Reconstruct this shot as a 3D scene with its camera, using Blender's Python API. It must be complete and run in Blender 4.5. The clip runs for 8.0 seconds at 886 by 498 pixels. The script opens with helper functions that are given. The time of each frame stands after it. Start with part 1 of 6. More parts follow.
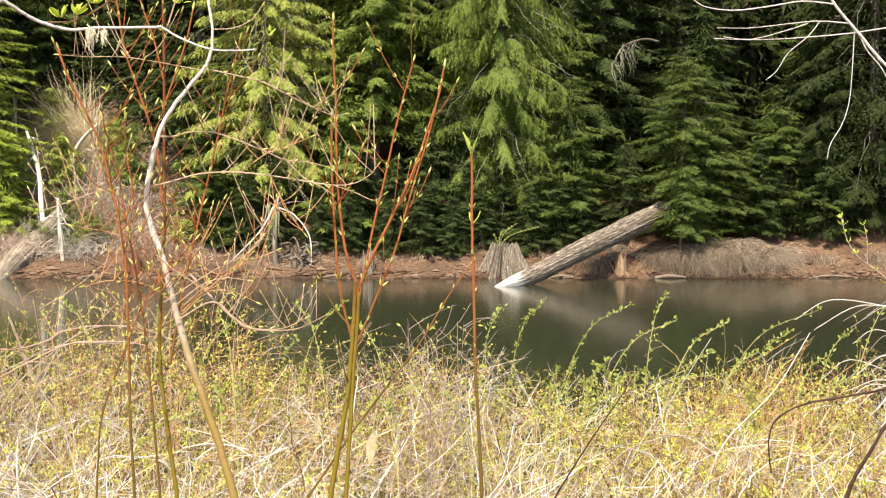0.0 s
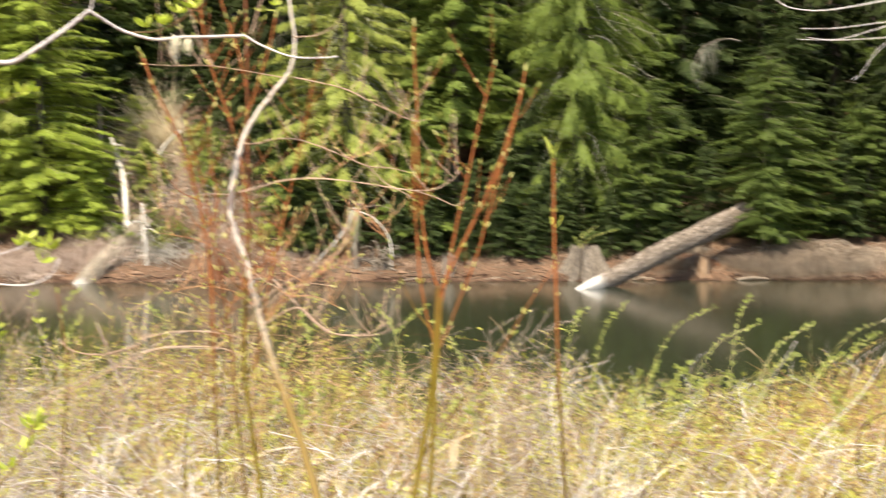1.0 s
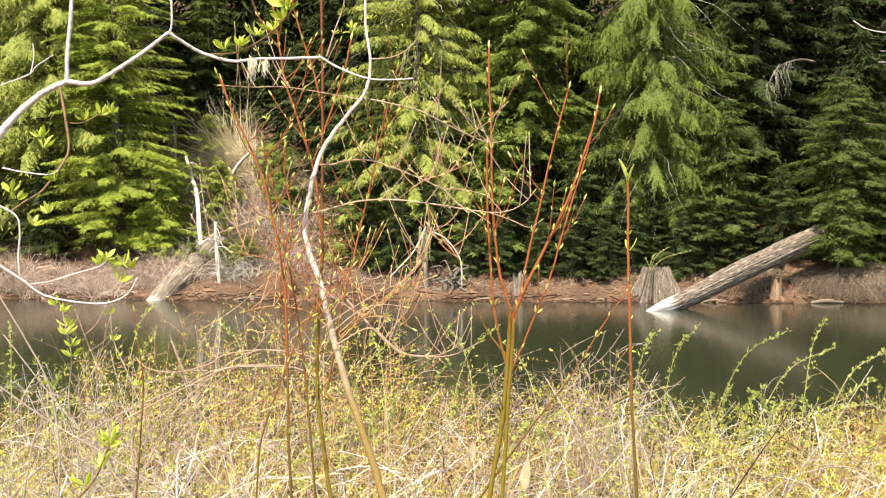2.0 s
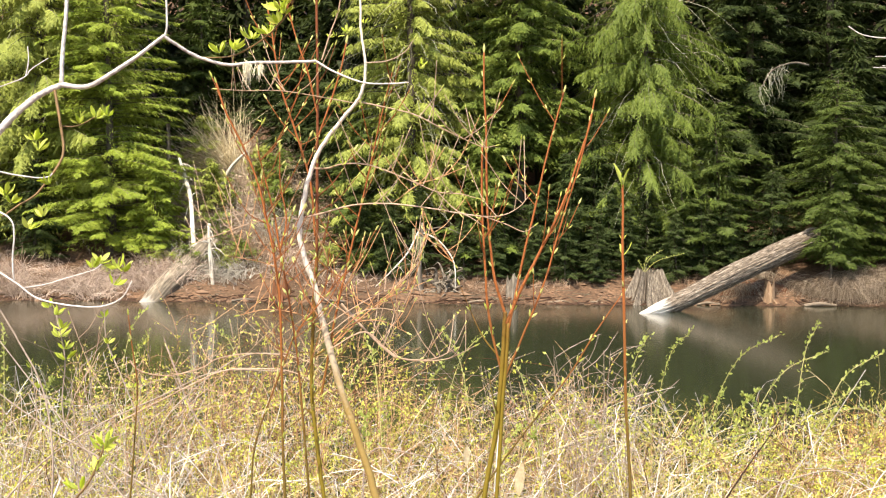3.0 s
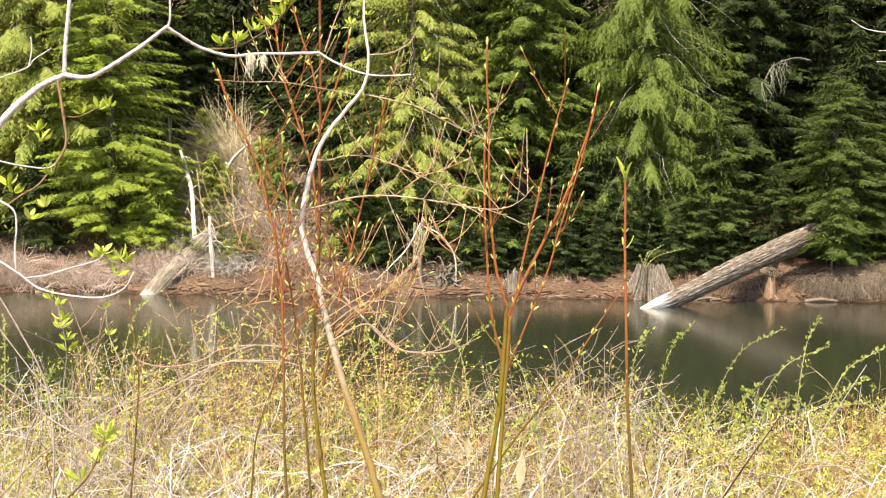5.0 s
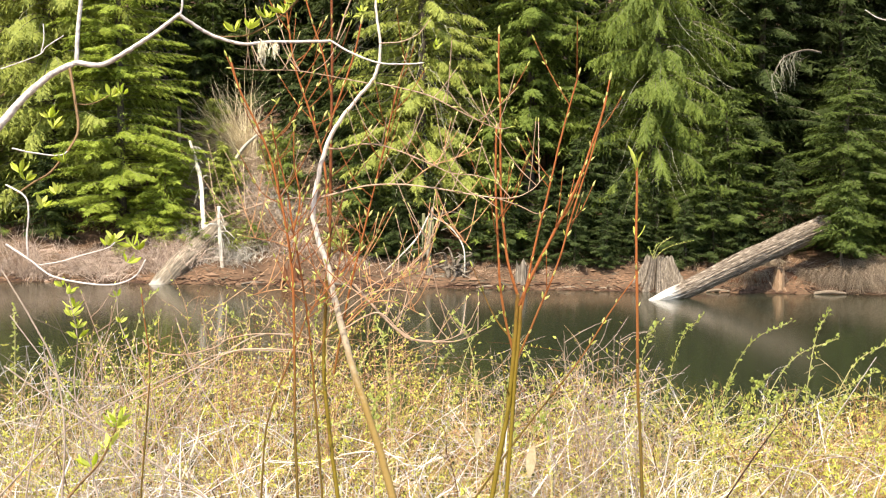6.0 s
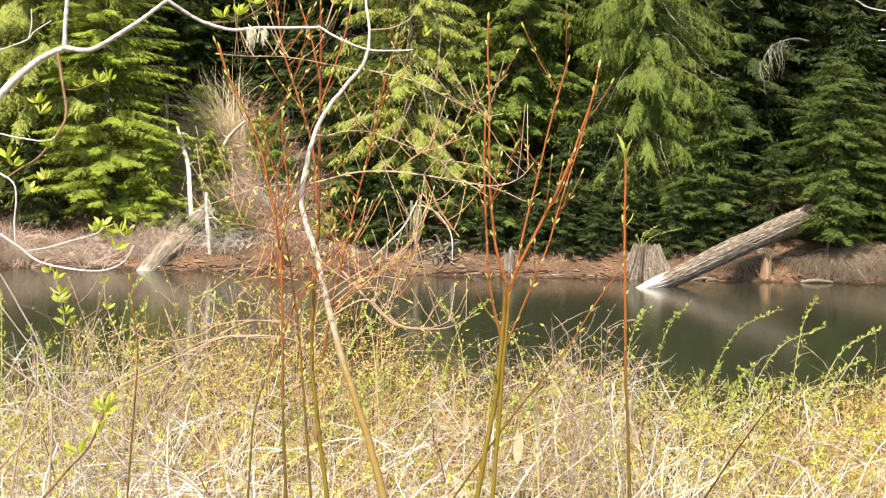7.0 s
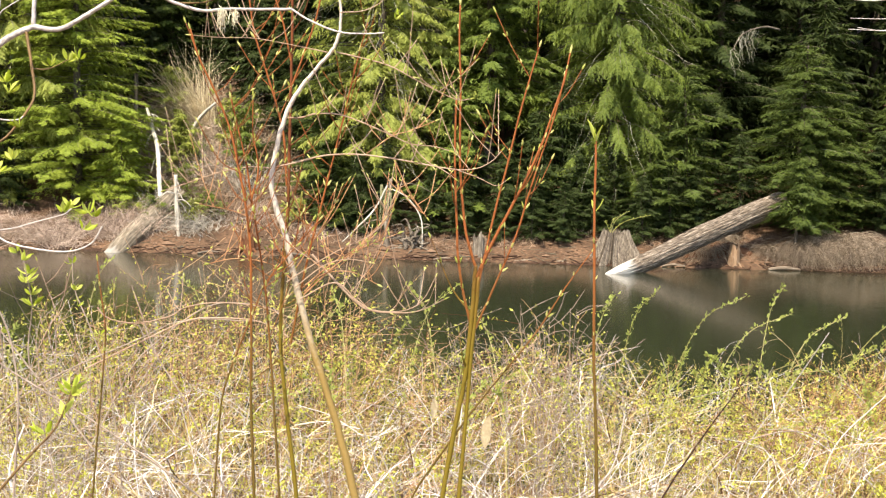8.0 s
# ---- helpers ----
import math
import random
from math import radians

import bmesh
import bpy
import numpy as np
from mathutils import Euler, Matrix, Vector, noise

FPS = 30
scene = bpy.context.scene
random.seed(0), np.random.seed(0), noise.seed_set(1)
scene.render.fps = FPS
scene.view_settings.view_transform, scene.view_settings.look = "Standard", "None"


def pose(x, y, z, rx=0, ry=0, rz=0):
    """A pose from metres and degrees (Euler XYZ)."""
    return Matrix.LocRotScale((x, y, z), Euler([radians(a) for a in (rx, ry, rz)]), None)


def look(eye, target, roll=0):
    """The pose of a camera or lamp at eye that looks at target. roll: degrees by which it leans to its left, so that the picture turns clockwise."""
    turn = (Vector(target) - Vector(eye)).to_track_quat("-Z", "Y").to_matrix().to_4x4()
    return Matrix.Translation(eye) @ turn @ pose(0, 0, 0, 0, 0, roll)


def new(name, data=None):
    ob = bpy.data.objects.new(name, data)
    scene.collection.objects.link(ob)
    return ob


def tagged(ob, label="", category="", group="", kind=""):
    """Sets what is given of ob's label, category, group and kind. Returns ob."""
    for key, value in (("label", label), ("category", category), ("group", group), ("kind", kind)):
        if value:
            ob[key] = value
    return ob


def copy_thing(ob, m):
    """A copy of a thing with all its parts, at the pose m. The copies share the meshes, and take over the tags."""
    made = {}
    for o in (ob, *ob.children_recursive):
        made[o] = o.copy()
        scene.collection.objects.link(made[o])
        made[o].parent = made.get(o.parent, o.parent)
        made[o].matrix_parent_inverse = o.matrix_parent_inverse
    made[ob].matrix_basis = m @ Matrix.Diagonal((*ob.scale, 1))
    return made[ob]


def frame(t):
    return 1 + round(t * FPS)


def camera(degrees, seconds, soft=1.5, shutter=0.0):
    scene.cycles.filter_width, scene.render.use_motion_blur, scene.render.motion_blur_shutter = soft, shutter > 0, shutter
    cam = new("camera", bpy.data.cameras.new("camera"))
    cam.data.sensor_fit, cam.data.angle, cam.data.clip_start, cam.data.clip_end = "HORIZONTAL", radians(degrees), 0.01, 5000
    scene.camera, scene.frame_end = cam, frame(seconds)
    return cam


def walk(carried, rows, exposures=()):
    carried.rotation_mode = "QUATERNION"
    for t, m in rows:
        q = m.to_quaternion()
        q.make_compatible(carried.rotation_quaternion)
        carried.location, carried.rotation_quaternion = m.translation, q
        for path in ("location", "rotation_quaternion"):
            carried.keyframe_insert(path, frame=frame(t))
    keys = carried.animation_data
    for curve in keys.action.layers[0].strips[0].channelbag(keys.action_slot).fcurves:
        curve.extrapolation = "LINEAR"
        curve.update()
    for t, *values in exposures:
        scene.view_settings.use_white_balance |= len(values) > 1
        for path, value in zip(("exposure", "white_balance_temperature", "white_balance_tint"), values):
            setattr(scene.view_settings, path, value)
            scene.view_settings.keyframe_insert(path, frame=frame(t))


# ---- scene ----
cam = camera(34, 8.0, soft=1.2, shutter=0.5)
PATH = [
    (0.0, look((0.0000, 0, 2.4000), (0.0071, 9.9883, 1.9166), 0.00)),
    (0.3, look((-0.0004, 0, 2.3998), (0.0091, 9.9875, 1.8994), -0.03)),
    (0.5, look((-0.0006, 0, 2.3997), (0.0069, 9.9867, 1.8835), -0.05)),
    (0.6, look((-0.0013, 0, 2.4006), (-0.0223, 9.9865, 1.8812), -0.14)),
    (0.7, look((-0.0019, 0, 2.4014), (-0.0653, 9.9863, 1.8824), -0.22)),
    (0.8, look((-0.0025, 0, 2.4023), (-0.1900, 9.9850, 1.8877), -0.30)),
    (0.9, look((-0.0031, 0, 2.4031), (-0.3416, 9.9815, 1.8971), -0.38)),
    (1.0, look((-0.0037, 0, 2.4039), (-0.5478, 9.9745, 1.9423), -0.46)),
    (1.1, look((-0.0048, 0, 2.4052), (-0.7360, 9.9644, 1.9850), -0.42)),
    (1.2, look((-0.0059, 0, 2.4064), (-0.8748, 9.9548, 2.0238), -0.39)),
    (1.3, look((-0.0070, 0, 2.4076), (-0.9710, 9.9472, 2.0546), -0.35)),
    (1.4, look((-0.0082, 0, 2.4089), (-1.0670, 9.9384, 2.0814), -0.32)),
    (1.5, look((-0.0093, 0, 2.4101), (-1.1181, 9.9332, 2.0891), -0.28)),
    (1.6, look((-0.0093, 0, 2.4086), (-1.1024, 9.9349, 2.0869), -0.25)),
    (1.7, look((-0.0093, 0, 2.4071), (-1.0718, 9.9381, 2.0839), -0.21)),
    (2.8, look((-0.0115, 0, 2.4104), (-1.0067, 9.9453, 2.0948), -0.02)),
    (3.0, look((-0.0119, 0, 2.4110), (-0.9926, 9.9470, 2.1017), 0.02)),
    (3.2, look((-0.0121, 0, 2.4105), (-0.9883, 9.9475, 2.1023), 0.01)),
    (3.5, look((-0.0124, 0, 2.4099), (-0.9742, 9.9492, 2.1115), -0.01)),
    (4.0, look((-0.0112, 0, 2.4097), (-0.9693, 9.9500, 2.1275), -0.08)),
    (4.2, look((-0.0114, 0, 2.4099), (-0.9717, 9.9496, 2.1199), -0.09)),
    (4.5, look((-0.0117, 0, 2.4102), (-0.9720, 9.9492, 2.1088), -0.11)),
    (4.8, look((-0.0134, 0, 2.4090), (-0.9787, 9.9478, 2.0788), 0.13)),
    (5.0, look((-0.0146, 0, 2.4082), (-0.9999, 9.9451, 2.0571), 0.30)),
    (5.2, look((-0.0155, 0, 2.4075), (-1.0234, 9.9425, 2.0450), 0.33)),
    (6.3, look((-0.0206, 0, 2.4035), (-1.0676, 9.9359, 1.9768), 0.51)),
    (6.5, look((-0.0212, 0, 2.4050), (-1.0263, 9.9397, 1.9661), 0.69)),
    (6.7, look((-0.0210, 0, 2.4045), (-1.0170, 9.9393, 1.9368), 0.70)),
    (6.9, look((-0.0208, 0, 2.4040), (-0.9861, 9.9412, 1.9135), 0.71)),
    (7.0, look((-0.0207, 0, 2.4037), (-0.9785, 9.9415, 1.9047), 0.72)),
    (7.2, look((-0.0214, 0, 2.4035), (-0.9975, 9.9376, 1.8645), 0.78)),
    (7.4, look((-0.0221, 0, 2.4033), (-1.0169, 9.9346, 1.8429), 0.84)),
    (7.5, look((-0.0224, 0, 2.4032), (-1.0195, 9.9334, 1.8252), 0.88)),
    (7.6, look((-0.0221, 0, 2.4031), (-0.9520, 9.9395, 1.8183), 0.96)),
    (7.8, look((-0.0214, 0, 2.4030), (-0.8294, 9.9494, 1.8062), 1.13)),
    (8.0, look((-0.0208, 0, 2.4028), (-0.7681, 9.9538, 1.8005), 1.30)),
]
walk(cam, PATH, [(0, 1.06, 7000, 8), (1.2, 1.14, 7000, 8), (7.2, 1.14, 7000, 8), (8, 1.0, 7000, 8)])

# ---- light ----
SUN_FROM = Vector((-0.20, -0.68, 0.96)).normalized()
world = bpy.data.worlds.new("world")
scene.world = world
world.use_nodes = True
sky = world.node_tree.nodes.new("ShaderNodeTexSky")
sky.sky_type, sky.sun_disc = "NISHITA", False
sky.sun_elevation = math.asin(SUN_FROM.z)
sky.sun_rotation = math.atan2(SUN_FROM.x, SUN_FROM.y)
background = world.node_tree.nodes["Background"]
world.node_tree.links.new(sky.outputs[0], background.inputs[0])
background.inputs[1].default_value = 0.15
sun = new("sun", bpy.data.lights.new("sun", "SUN"))
sun.data.energy, sun.data.angle, sun.data.color = 4.5, radians(0.6), (1.0, 0.94, 0.82)
sun.matrix_world = look(SUN_FROM * 80, (0, 0, 0))


# ---- materials ----
def surface(name, dark, light, scale=6.0, fine=60.0, rough=0.75, bump=0.3, island=0.0, thing=0.0, glow=0.0, stretch=(1, 1, 1),
            third=None, mottle=0.5, spec=0.3):
    """Two-scale coloured surface. island, thing: how far single pieces or objects vary. glow: light that passes through, for leaves."""
    m = bpy.data.materials.new(name)
    m.use_nodes = True
    nt = m.node_tree
    node, link = nt.nodes.new, nt.links.new
    bsdf = nt.nodes["Principled BSDF"]
    bsdf.inputs["Roughness"].default_value = rough
    bsdf.inputs["Specular IOR Level"].default_value = spec
    co = node("ShaderNodeTexCoord")
    mp = node("ShaderNodeMapping")
    mp.inputs["Scale"].default_value = stretch
    link(co.outputs["Object"], mp.inputs[0])
    big, small = node("ShaderNodeTexNoise"), node("ShaderNodeTexNoise")
    big.inputs["Scale"].default_value, small.inputs["Scale"].default_value = scale, fine
    big.inputs["Detail"].default_value = 4
    small.inputs["Detail"].default_value = 3
    link(mp.outputs[0], big.inputs["Vector"]), link(mp.outputs[0], small.inputs["Vector"])
    blend = node("ShaderNodeMath")
    blend.operation = "MULTIPLY_ADD"
    blend.inputs[1].default_value = mottle
    link(small.outputs["Fac"], blend.inputs[0])
    half = node("ShaderNodeMath")
    half.operation = "MULTIPLY"
    half.inputs[1].default_value = 1 - mottle
    link(big.outputs["Fac"], half.inputs[0])
    link(half.outputs[0], blend.inputs[2])
    fac = blend.outputs[0]
    for amount, source, out in ((island, "ShaderNodeNewGeometry", "Random Per Island"), (thing, "ShaderNodeObjectInfo", "Random")):
        if amount:
            src, mix = node(source), node("ShaderNodeMix")
            mix.inputs["Factor"].default_value = amount
            link(fac, mix.inputs["A"]), link(src.outputs[out], mix.inputs["B"])
            fac = mix.outputs["Result"]
    ramp = node("ShaderNodeValToRGB")
    ramp.color_ramp.elements[0].position, ramp.color_ramp.elements[0].color = 0.3 - 0.15 * bool(island), (*dark, 1)
    ramp.color_ramp.elements[1].position, ramp.color_ramp.elements[1].color = 0.7 + 0.15 * bool(island), (*light, 1)
    if third:
        e = ramp.color_ramp.elements.new(0.52)
        e.color = (*third, 1)
    link(fac, ramp.inputs[0])
    link(ramp.outputs[0], bsdf.inputs["Base Color"])
    if bump:
        bp = node("ShaderNodeBump")
        bp.inputs["Strength"].default_value, bp.inputs["Distance"].default_value = bump, 0.02
        link(blend.outputs[0], bp.inputs["Height"]), link(bp.outputs[0], bsdf.inputs["Normal"])
    if glow:
        tr, mx = node("ShaderNodeBsdfTranslucent"), node("ShaderNodeMixShader")
        mx.inputs[0].default_value = glow
        link(ramp.outputs[0], tr.inputs[0])
        link(bsdf.outputs[0], mx.inputs[1]), link(tr.outputs[0], mx.inputs[2])
        link(mx.outputs[0], nt.nodes["Material Output"].inputs[0])
    return m


def ramp_stem(name, low, high, z0, z1):
    """Bark that turns from the old colour at height z0 to the young one at z1."""
    m = surface(name, low, high, 30, 200, 0.6, 0.2, spec=0.2)
    nt = m.node_tree
    geo, sep, rng_ = nt.nodes.new("ShaderNodeNewGeometry"), nt.nodes.new("ShaderNodeSeparateXYZ"), nt.nodes.new("ShaderNodeMapRange")
    nt.links.new(geo.outputs["Position"], sep.inputs[0])
    nt.links.new(sep.outputs["Z"], rng_.inputs["Value"])
    rng_.inputs["From Min"].default_value, rng_.inputs["From Max"].default_value = z0, z1
    ramp = next(n for n in nt.nodes if n.type == "VALTORGB")
    old = ramp.inputs[0].links[0].from_socket
    mix = nt.nodes.new("ShaderNodeMix")
    mix.inputs["Factor"].default_value = 0.62
    nt.links.new(old, mix.inputs["A"]), nt.links.new(rng_.outputs[0], mix.inputs["B"])
    nt.links.new(mix.outputs["Result"], ramp.inputs[0])
    return m


M_GROUND = surface("forest_soil", (0.042, 0.023, 0.013), (0.255, 0.145, 0.085), 1.3, 14, 0.95, 0.9, third=(0.115, 0.064, 0.037))
M_BANK = surface("dirt_clods", (0.04, 0.023, 0.014), (0.25, 0.15, 0.095), 3, 30, 0.95, 0.8, island=0.5)
M_FIR_BRIGHT = surface("fir_needles_bright", (0.13, 0.175, 0.022), (0.44, 0.51, 0.075), 0.9, 9, 0.6, 0, island=0.24, glow=0.36)
M_FIR_GREEN = surface("fir_needles_green", (0.055, 0.085, 0.015), (0.25, 0.31, 0.055), 0.9, 9, 0.6, 0, island=0.24, glow=0.36)
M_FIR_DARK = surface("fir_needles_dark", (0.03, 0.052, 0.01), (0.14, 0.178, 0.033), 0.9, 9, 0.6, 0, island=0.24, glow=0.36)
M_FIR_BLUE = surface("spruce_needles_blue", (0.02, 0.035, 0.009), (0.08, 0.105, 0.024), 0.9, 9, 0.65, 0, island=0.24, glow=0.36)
# Fir green darkened to stand in for the shade deep inside the wood.
M_FIR_SHADED = surface("fir_needles_shaded", (0.011, 0.019, 0.004), (0.052, 0.068, 0.011), 0.9, 9, 0.7, 0, island=0.24, glow=0.36)
M_HEMLOCK = surface("hemlock_needles", (0.12, 0.145, 0.022), (0.48, 0.51, 0.115), 0.9, 9, 0.65, 0, island=0.28, glow=0.38)
M_CEDAR = surface("cedar_sprays", (0.065, 0.10, 0.014), (0.25, 0.305, 0.05), 0.9, 9, 0.6, 0, island=0.28, glow=0.38)
M_BARK = surface("conifer_bark", (0.035, 0.026, 0.02), (0.15, 0.12, 0.095), 5, 40, 0.9, 0.8, stretch=(1, 1, 0.25))
M_LIMB = surface("grey_limbs", (0.05, 0.04, 0.025), (0.2, 0.17, 0.12), 6, 40, 0.9, 0.2, island=0.5)
M_LICHEN = surface("grey_lichen", (0.17, 0.16, 0.11), (0.48, 0.44, 0.33), 6, 40, 0.95, 0.2, island=0.6)
M_LOG = surface("weathered_log", (0.07, 0.05, 0.035), (0.46, 0.37, 0.28), 3.5, 26, 0.85, 0.9, stretch=(2.2, 2.2, 0.3), third=(0.22, 0.165, 0.12))
M_LOG_BARE = surface("bare_silver_wood", (0.26, 0.21, 0.16), (0.74, 0.68, 0.60), 3, 30, 0.8, 0.5, stretch=(2, 2, 0.2))
M_STUMP = surface("grey_stump_wood", (0.022, 0.016, 0.011), (0.38, 0.32, 0.25), 2.5, 14, 0.9, 1.0, stretch=(3, 3, 0.2), third=(0.165, 0.13, 0.10), mottle=0.65)
M_SPLIT = surface("split_orange_wood", (0.13, 0.065, 0.033), (0.44, 0.29, 0.18), 4, 24, 0.9, 0.9, stretch=(3, 3, 0.2))
M_ROT = surface("rotten_red_wood", (0.06, 0.024, 0.012), (0.22, 0.09, 0.042), 5, 30, 0.95, 0.9, stretch=(2, 2, 0.3))
M_DEADGRASS = surface("dry_grass", (0.11, 0.075, 0.05), (0.48, 0.37, 0.27), 4, 30, 0.9, 0, island=0.7, glow=0.2)
M_BRUSH = surface("dead_brush", (0.2, 0.13, 0.095), (0.6, 0.46, 0.37), 4, 30, 0.9, 0, island=0.7)
M_BRUSH_GREY = surface("grey_brush", (0.2, 0.17, 0.13), (0.58, 0.52, 0.45), 4, 30, 0.9, 0, island=0.7)
M_BRUSH_RED = surface("red_brown_brush", (0.11, 0.07, 0.045), (0.43, 0.3, 0.21), 4, 30, 0.9, 0, island=0.7)
M_THICKET = surface("thicket_twigs", (0.09, 0.045, 0.02), (0.68, 0.54, 0.31), 1.3, 30, 0.7, 0, island=0.7, third=(0.40, 0.27, 0.12))
M_THICKET_PALE = surface("bleached_thicket_twigs", (0.24, 0.18, 0.15), (0.88, 0.82, 0.78), 3, 30, 0.7, 0, island=0.8)
M_THICKET_RED = surface("red_brown_thicket_twigs", (0.07, 0.03, 0.015), (0.45, 0.24, 0.12), 3, 30, 0.7, 0, island=0.8)
M_GOLDEN = surface("golden_tufts", (0.14, 0.075, 0.025), (0.70, 0.62, 0.19), 1.1, 20, 0.7, 0, island=0.45, third=(0.48, 0.36, 0.11), glow=0.2)
M_RUST = surface("rusty_stalks", (0.16, 0.06, 0.02), (0.56, 0.33, 0.14), 3, 30, 0.8, 0, island=0.8)
M_THICKET_LEAF = surface("budding_leaves", (0.36, 0.36, 0.035), (0.72, 0.70, 0.14), 2, 20, 0.6, 0, island=0.7, glow=0.35)
M_SHOOT_LEAF = surface("fresh_green_leaves", (0.26, 0.31, 0.05), (0.58, 0.61, 0.19), 5, 30, 0.5, 0, island=0.6, thing=0.2, glow=0.4)
M_SHOOT = surface("green_shoots", (0.26, 0.24, 0.06), (0.55, 0.48, 0.22), 8, 60, 0.6, 0.1, thing=0.4)
M_DEADSTEM = surface("bleached_stems", (0.28, 0.23, 0.19), (0.68, 0.61, 0.56), 6, 80, 0.8, 0.2, thing=0.5)
M_ALDER = surface("pale_alder_bark", (0.26, 0.21, 0.19), (0.73, 0.67, 0.64), 14, 120, 0.55, 0.3, third=(0.55, 0.49, 0.46))
M_TANTWIG = surface("tan_twigs", (0.24, 0.14, 0.085), (0.54, 0.38, 0.27), 12, 120, 0.6, 0.2)
M_BROWNTWIG = surface("brown_twigs", (0.09, 0.05, 0.02), (0.24, 0.14, 0.055), 20, 120, 0.6, 0.2)
M_DARKTWIG = surface("dark_twigs", (0.02, 0.009, 0.004), (0.075, 0.034, 0.018), 25, 150, 0.6, 0.3)
M_ARCH = ramp_stem("arching_bark", (0.28, 0.185, 0.06), (0.66, 0.56, 0.47), 1.95, 2.35)
M_DOGWOOD = ramp_stem("dogwood_bark", (0.17, 0.12, 0.014), (0.16, 0.05, 0.018), 1.95, 2.45)
M_RED = ramp_stem("red_dogwood_bark", (0.12, 0.075, 0.016), (0.27, 0.085, 0.024), 1.9, 2.3)
M_TANBUSH = surface("tan_fine_twigs", (0.42, 0.32, 0.18), (0.85, 0.72, 0.5), 4, 30, 0.9, 0, island=0.6)
M_BUDDING = surface("orange_tan_twigs", (0.16, 0.05, 0.02), (0.62, 0.4, 0.22), 4, 30, 0.7, 0, island=0.8)
M_PALESHOOT = surface("pale_shoots", (0.17, 0.12, 0.085), (0.46, 0.36, 0.29), 10, 80, 0.7, 0.2)
M_ORANGETWIG = surface("orange_brown_twigs", (0.26, 0.09, 0.03), (0.60, 0.34, 0.17), 12, 120, 0.5, 0.2)
M_DRYLEAF = surface("dry_leaf_tan", (0.34, 0.26, 0.15), (0.56, 0.46, 0.30), 40, 200, 0.8, 0.1, glow=0.2)
M_MOSSLICHEN = surface("green_grey_lichen", (0.24, 0.23, 0.10), (0.58, 0.55, 0.33), 6, 40, 0.95, 0, island=0.6)
M_BUD = surface("opening_buds", (0.38, 0.40, 0.08), (0.68, 0.64, 0.24), 60, 200, 0.5, 0, thing=0.7, glow=0.3)
M_YOUNGLEAF = surface("young_leaves", (0.38, 0.46, 0.03), (0.66, 0.70, 0.14), 40, 200, 0.45, 0, thing=0.6, glow=0.4)
M_TUFT = surface("pale_beard_lichen", (0.55, 0.47, 0.32), (0.85, 0.78, 0.6), 30, 200, 0.9, 0, island=0.5)


def bleached(m, low, high, pale):
    """Lets a bark pass raggedly into bare pale wood towards its lower end."""
    nt = m.node_tree
    node, link = nt.nodes.new, nt.links.new
    bsdf = nt.nodes["Principled BSDF"]
    co, sep, wob, span, add, mix = node("ShaderNodeTexCoord"), node("ShaderNodeSeparateXYZ"), node("ShaderNodeTexNoise"), node("ShaderNodeMapRange"), node("ShaderNodeMath"), node("ShaderNodeMix")
    stretch = node("ShaderNodeMapping")
    stretch.inputs["Scale"].default_value = (9, 9, 1.2)
    wob.inputs["Scale"].default_value, wob.inputs["Detail"].default_value = 1.0, 4
    link(co.outputs["Object"], sep.inputs[0]), link(co.outputs["Object"], stretch.inputs[0]), link(stretch.outputs[0], wob.inputs["Vector"])
    span.inputs["From Min"].default_value, span.inputs["From Max"].default_value = high, low
    link(sep.outputs["Z"], span.inputs["Value"])
    add.operation, add.use_clamp = "MULTIPLY_ADD", True
    add.inputs[1].default_value, add.inputs[2].default_value = 3.0, -1.5
    link(wob.outputs["Fac"], add.inputs[0])
    both = node("ShaderNodeMath")
    both.operation, both.use_clamp = "MULTIPLY_ADD", True
    both.inputs[1].default_value = 1.0
    twice = node("ShaderNodeMath")
    twice.operation = "MULTIPLY_ADD"
    twice.inputs[1].default_value, twice.inputs[2].default_value = 2.6, -1.1
    link(span.outputs[0], twice.inputs[0])
    link(add.outputs[0], both.inputs[0]), link(twice.outputs[0], both.inputs[2])
    mix.data_type = "RGBA"
    old = bsdf.inputs["Base Color"].links[0].from_socket
    link(both.outputs[0], mix.inputs["Factor"])
    link(old, mix.inputs[6])
    mix.inputs[7].default_value = (*pale, 1)
    link(mix.outputs[2], bsdf.inputs["Base Color"])
    return m


M_LEANLOG = bleached(surface("furrowed_log", (0.015, 0.011, 0.008), (0.46, 0.38, 0.31), 3, 12, 0.85, 1.0, stretch=(4.5, 4.5, 0.45), third=(0.18, 0.135, 0.10), mottle=0.8), 0.7, 1.5, (0.56, 0.51, 0.46))
M_PALELOG = bleached(surface("grey_log", (0.04, 0.03, 0.022), (0.38, 0.31, 0.23), 2, 9, 0.85, 1.0, stretch=(2.2, 2.2, 0.35), third=(0.19, 0.15, 0.11), mottle=0.7), 0.25, 0.6, (0.33, 0.29, 0.25))


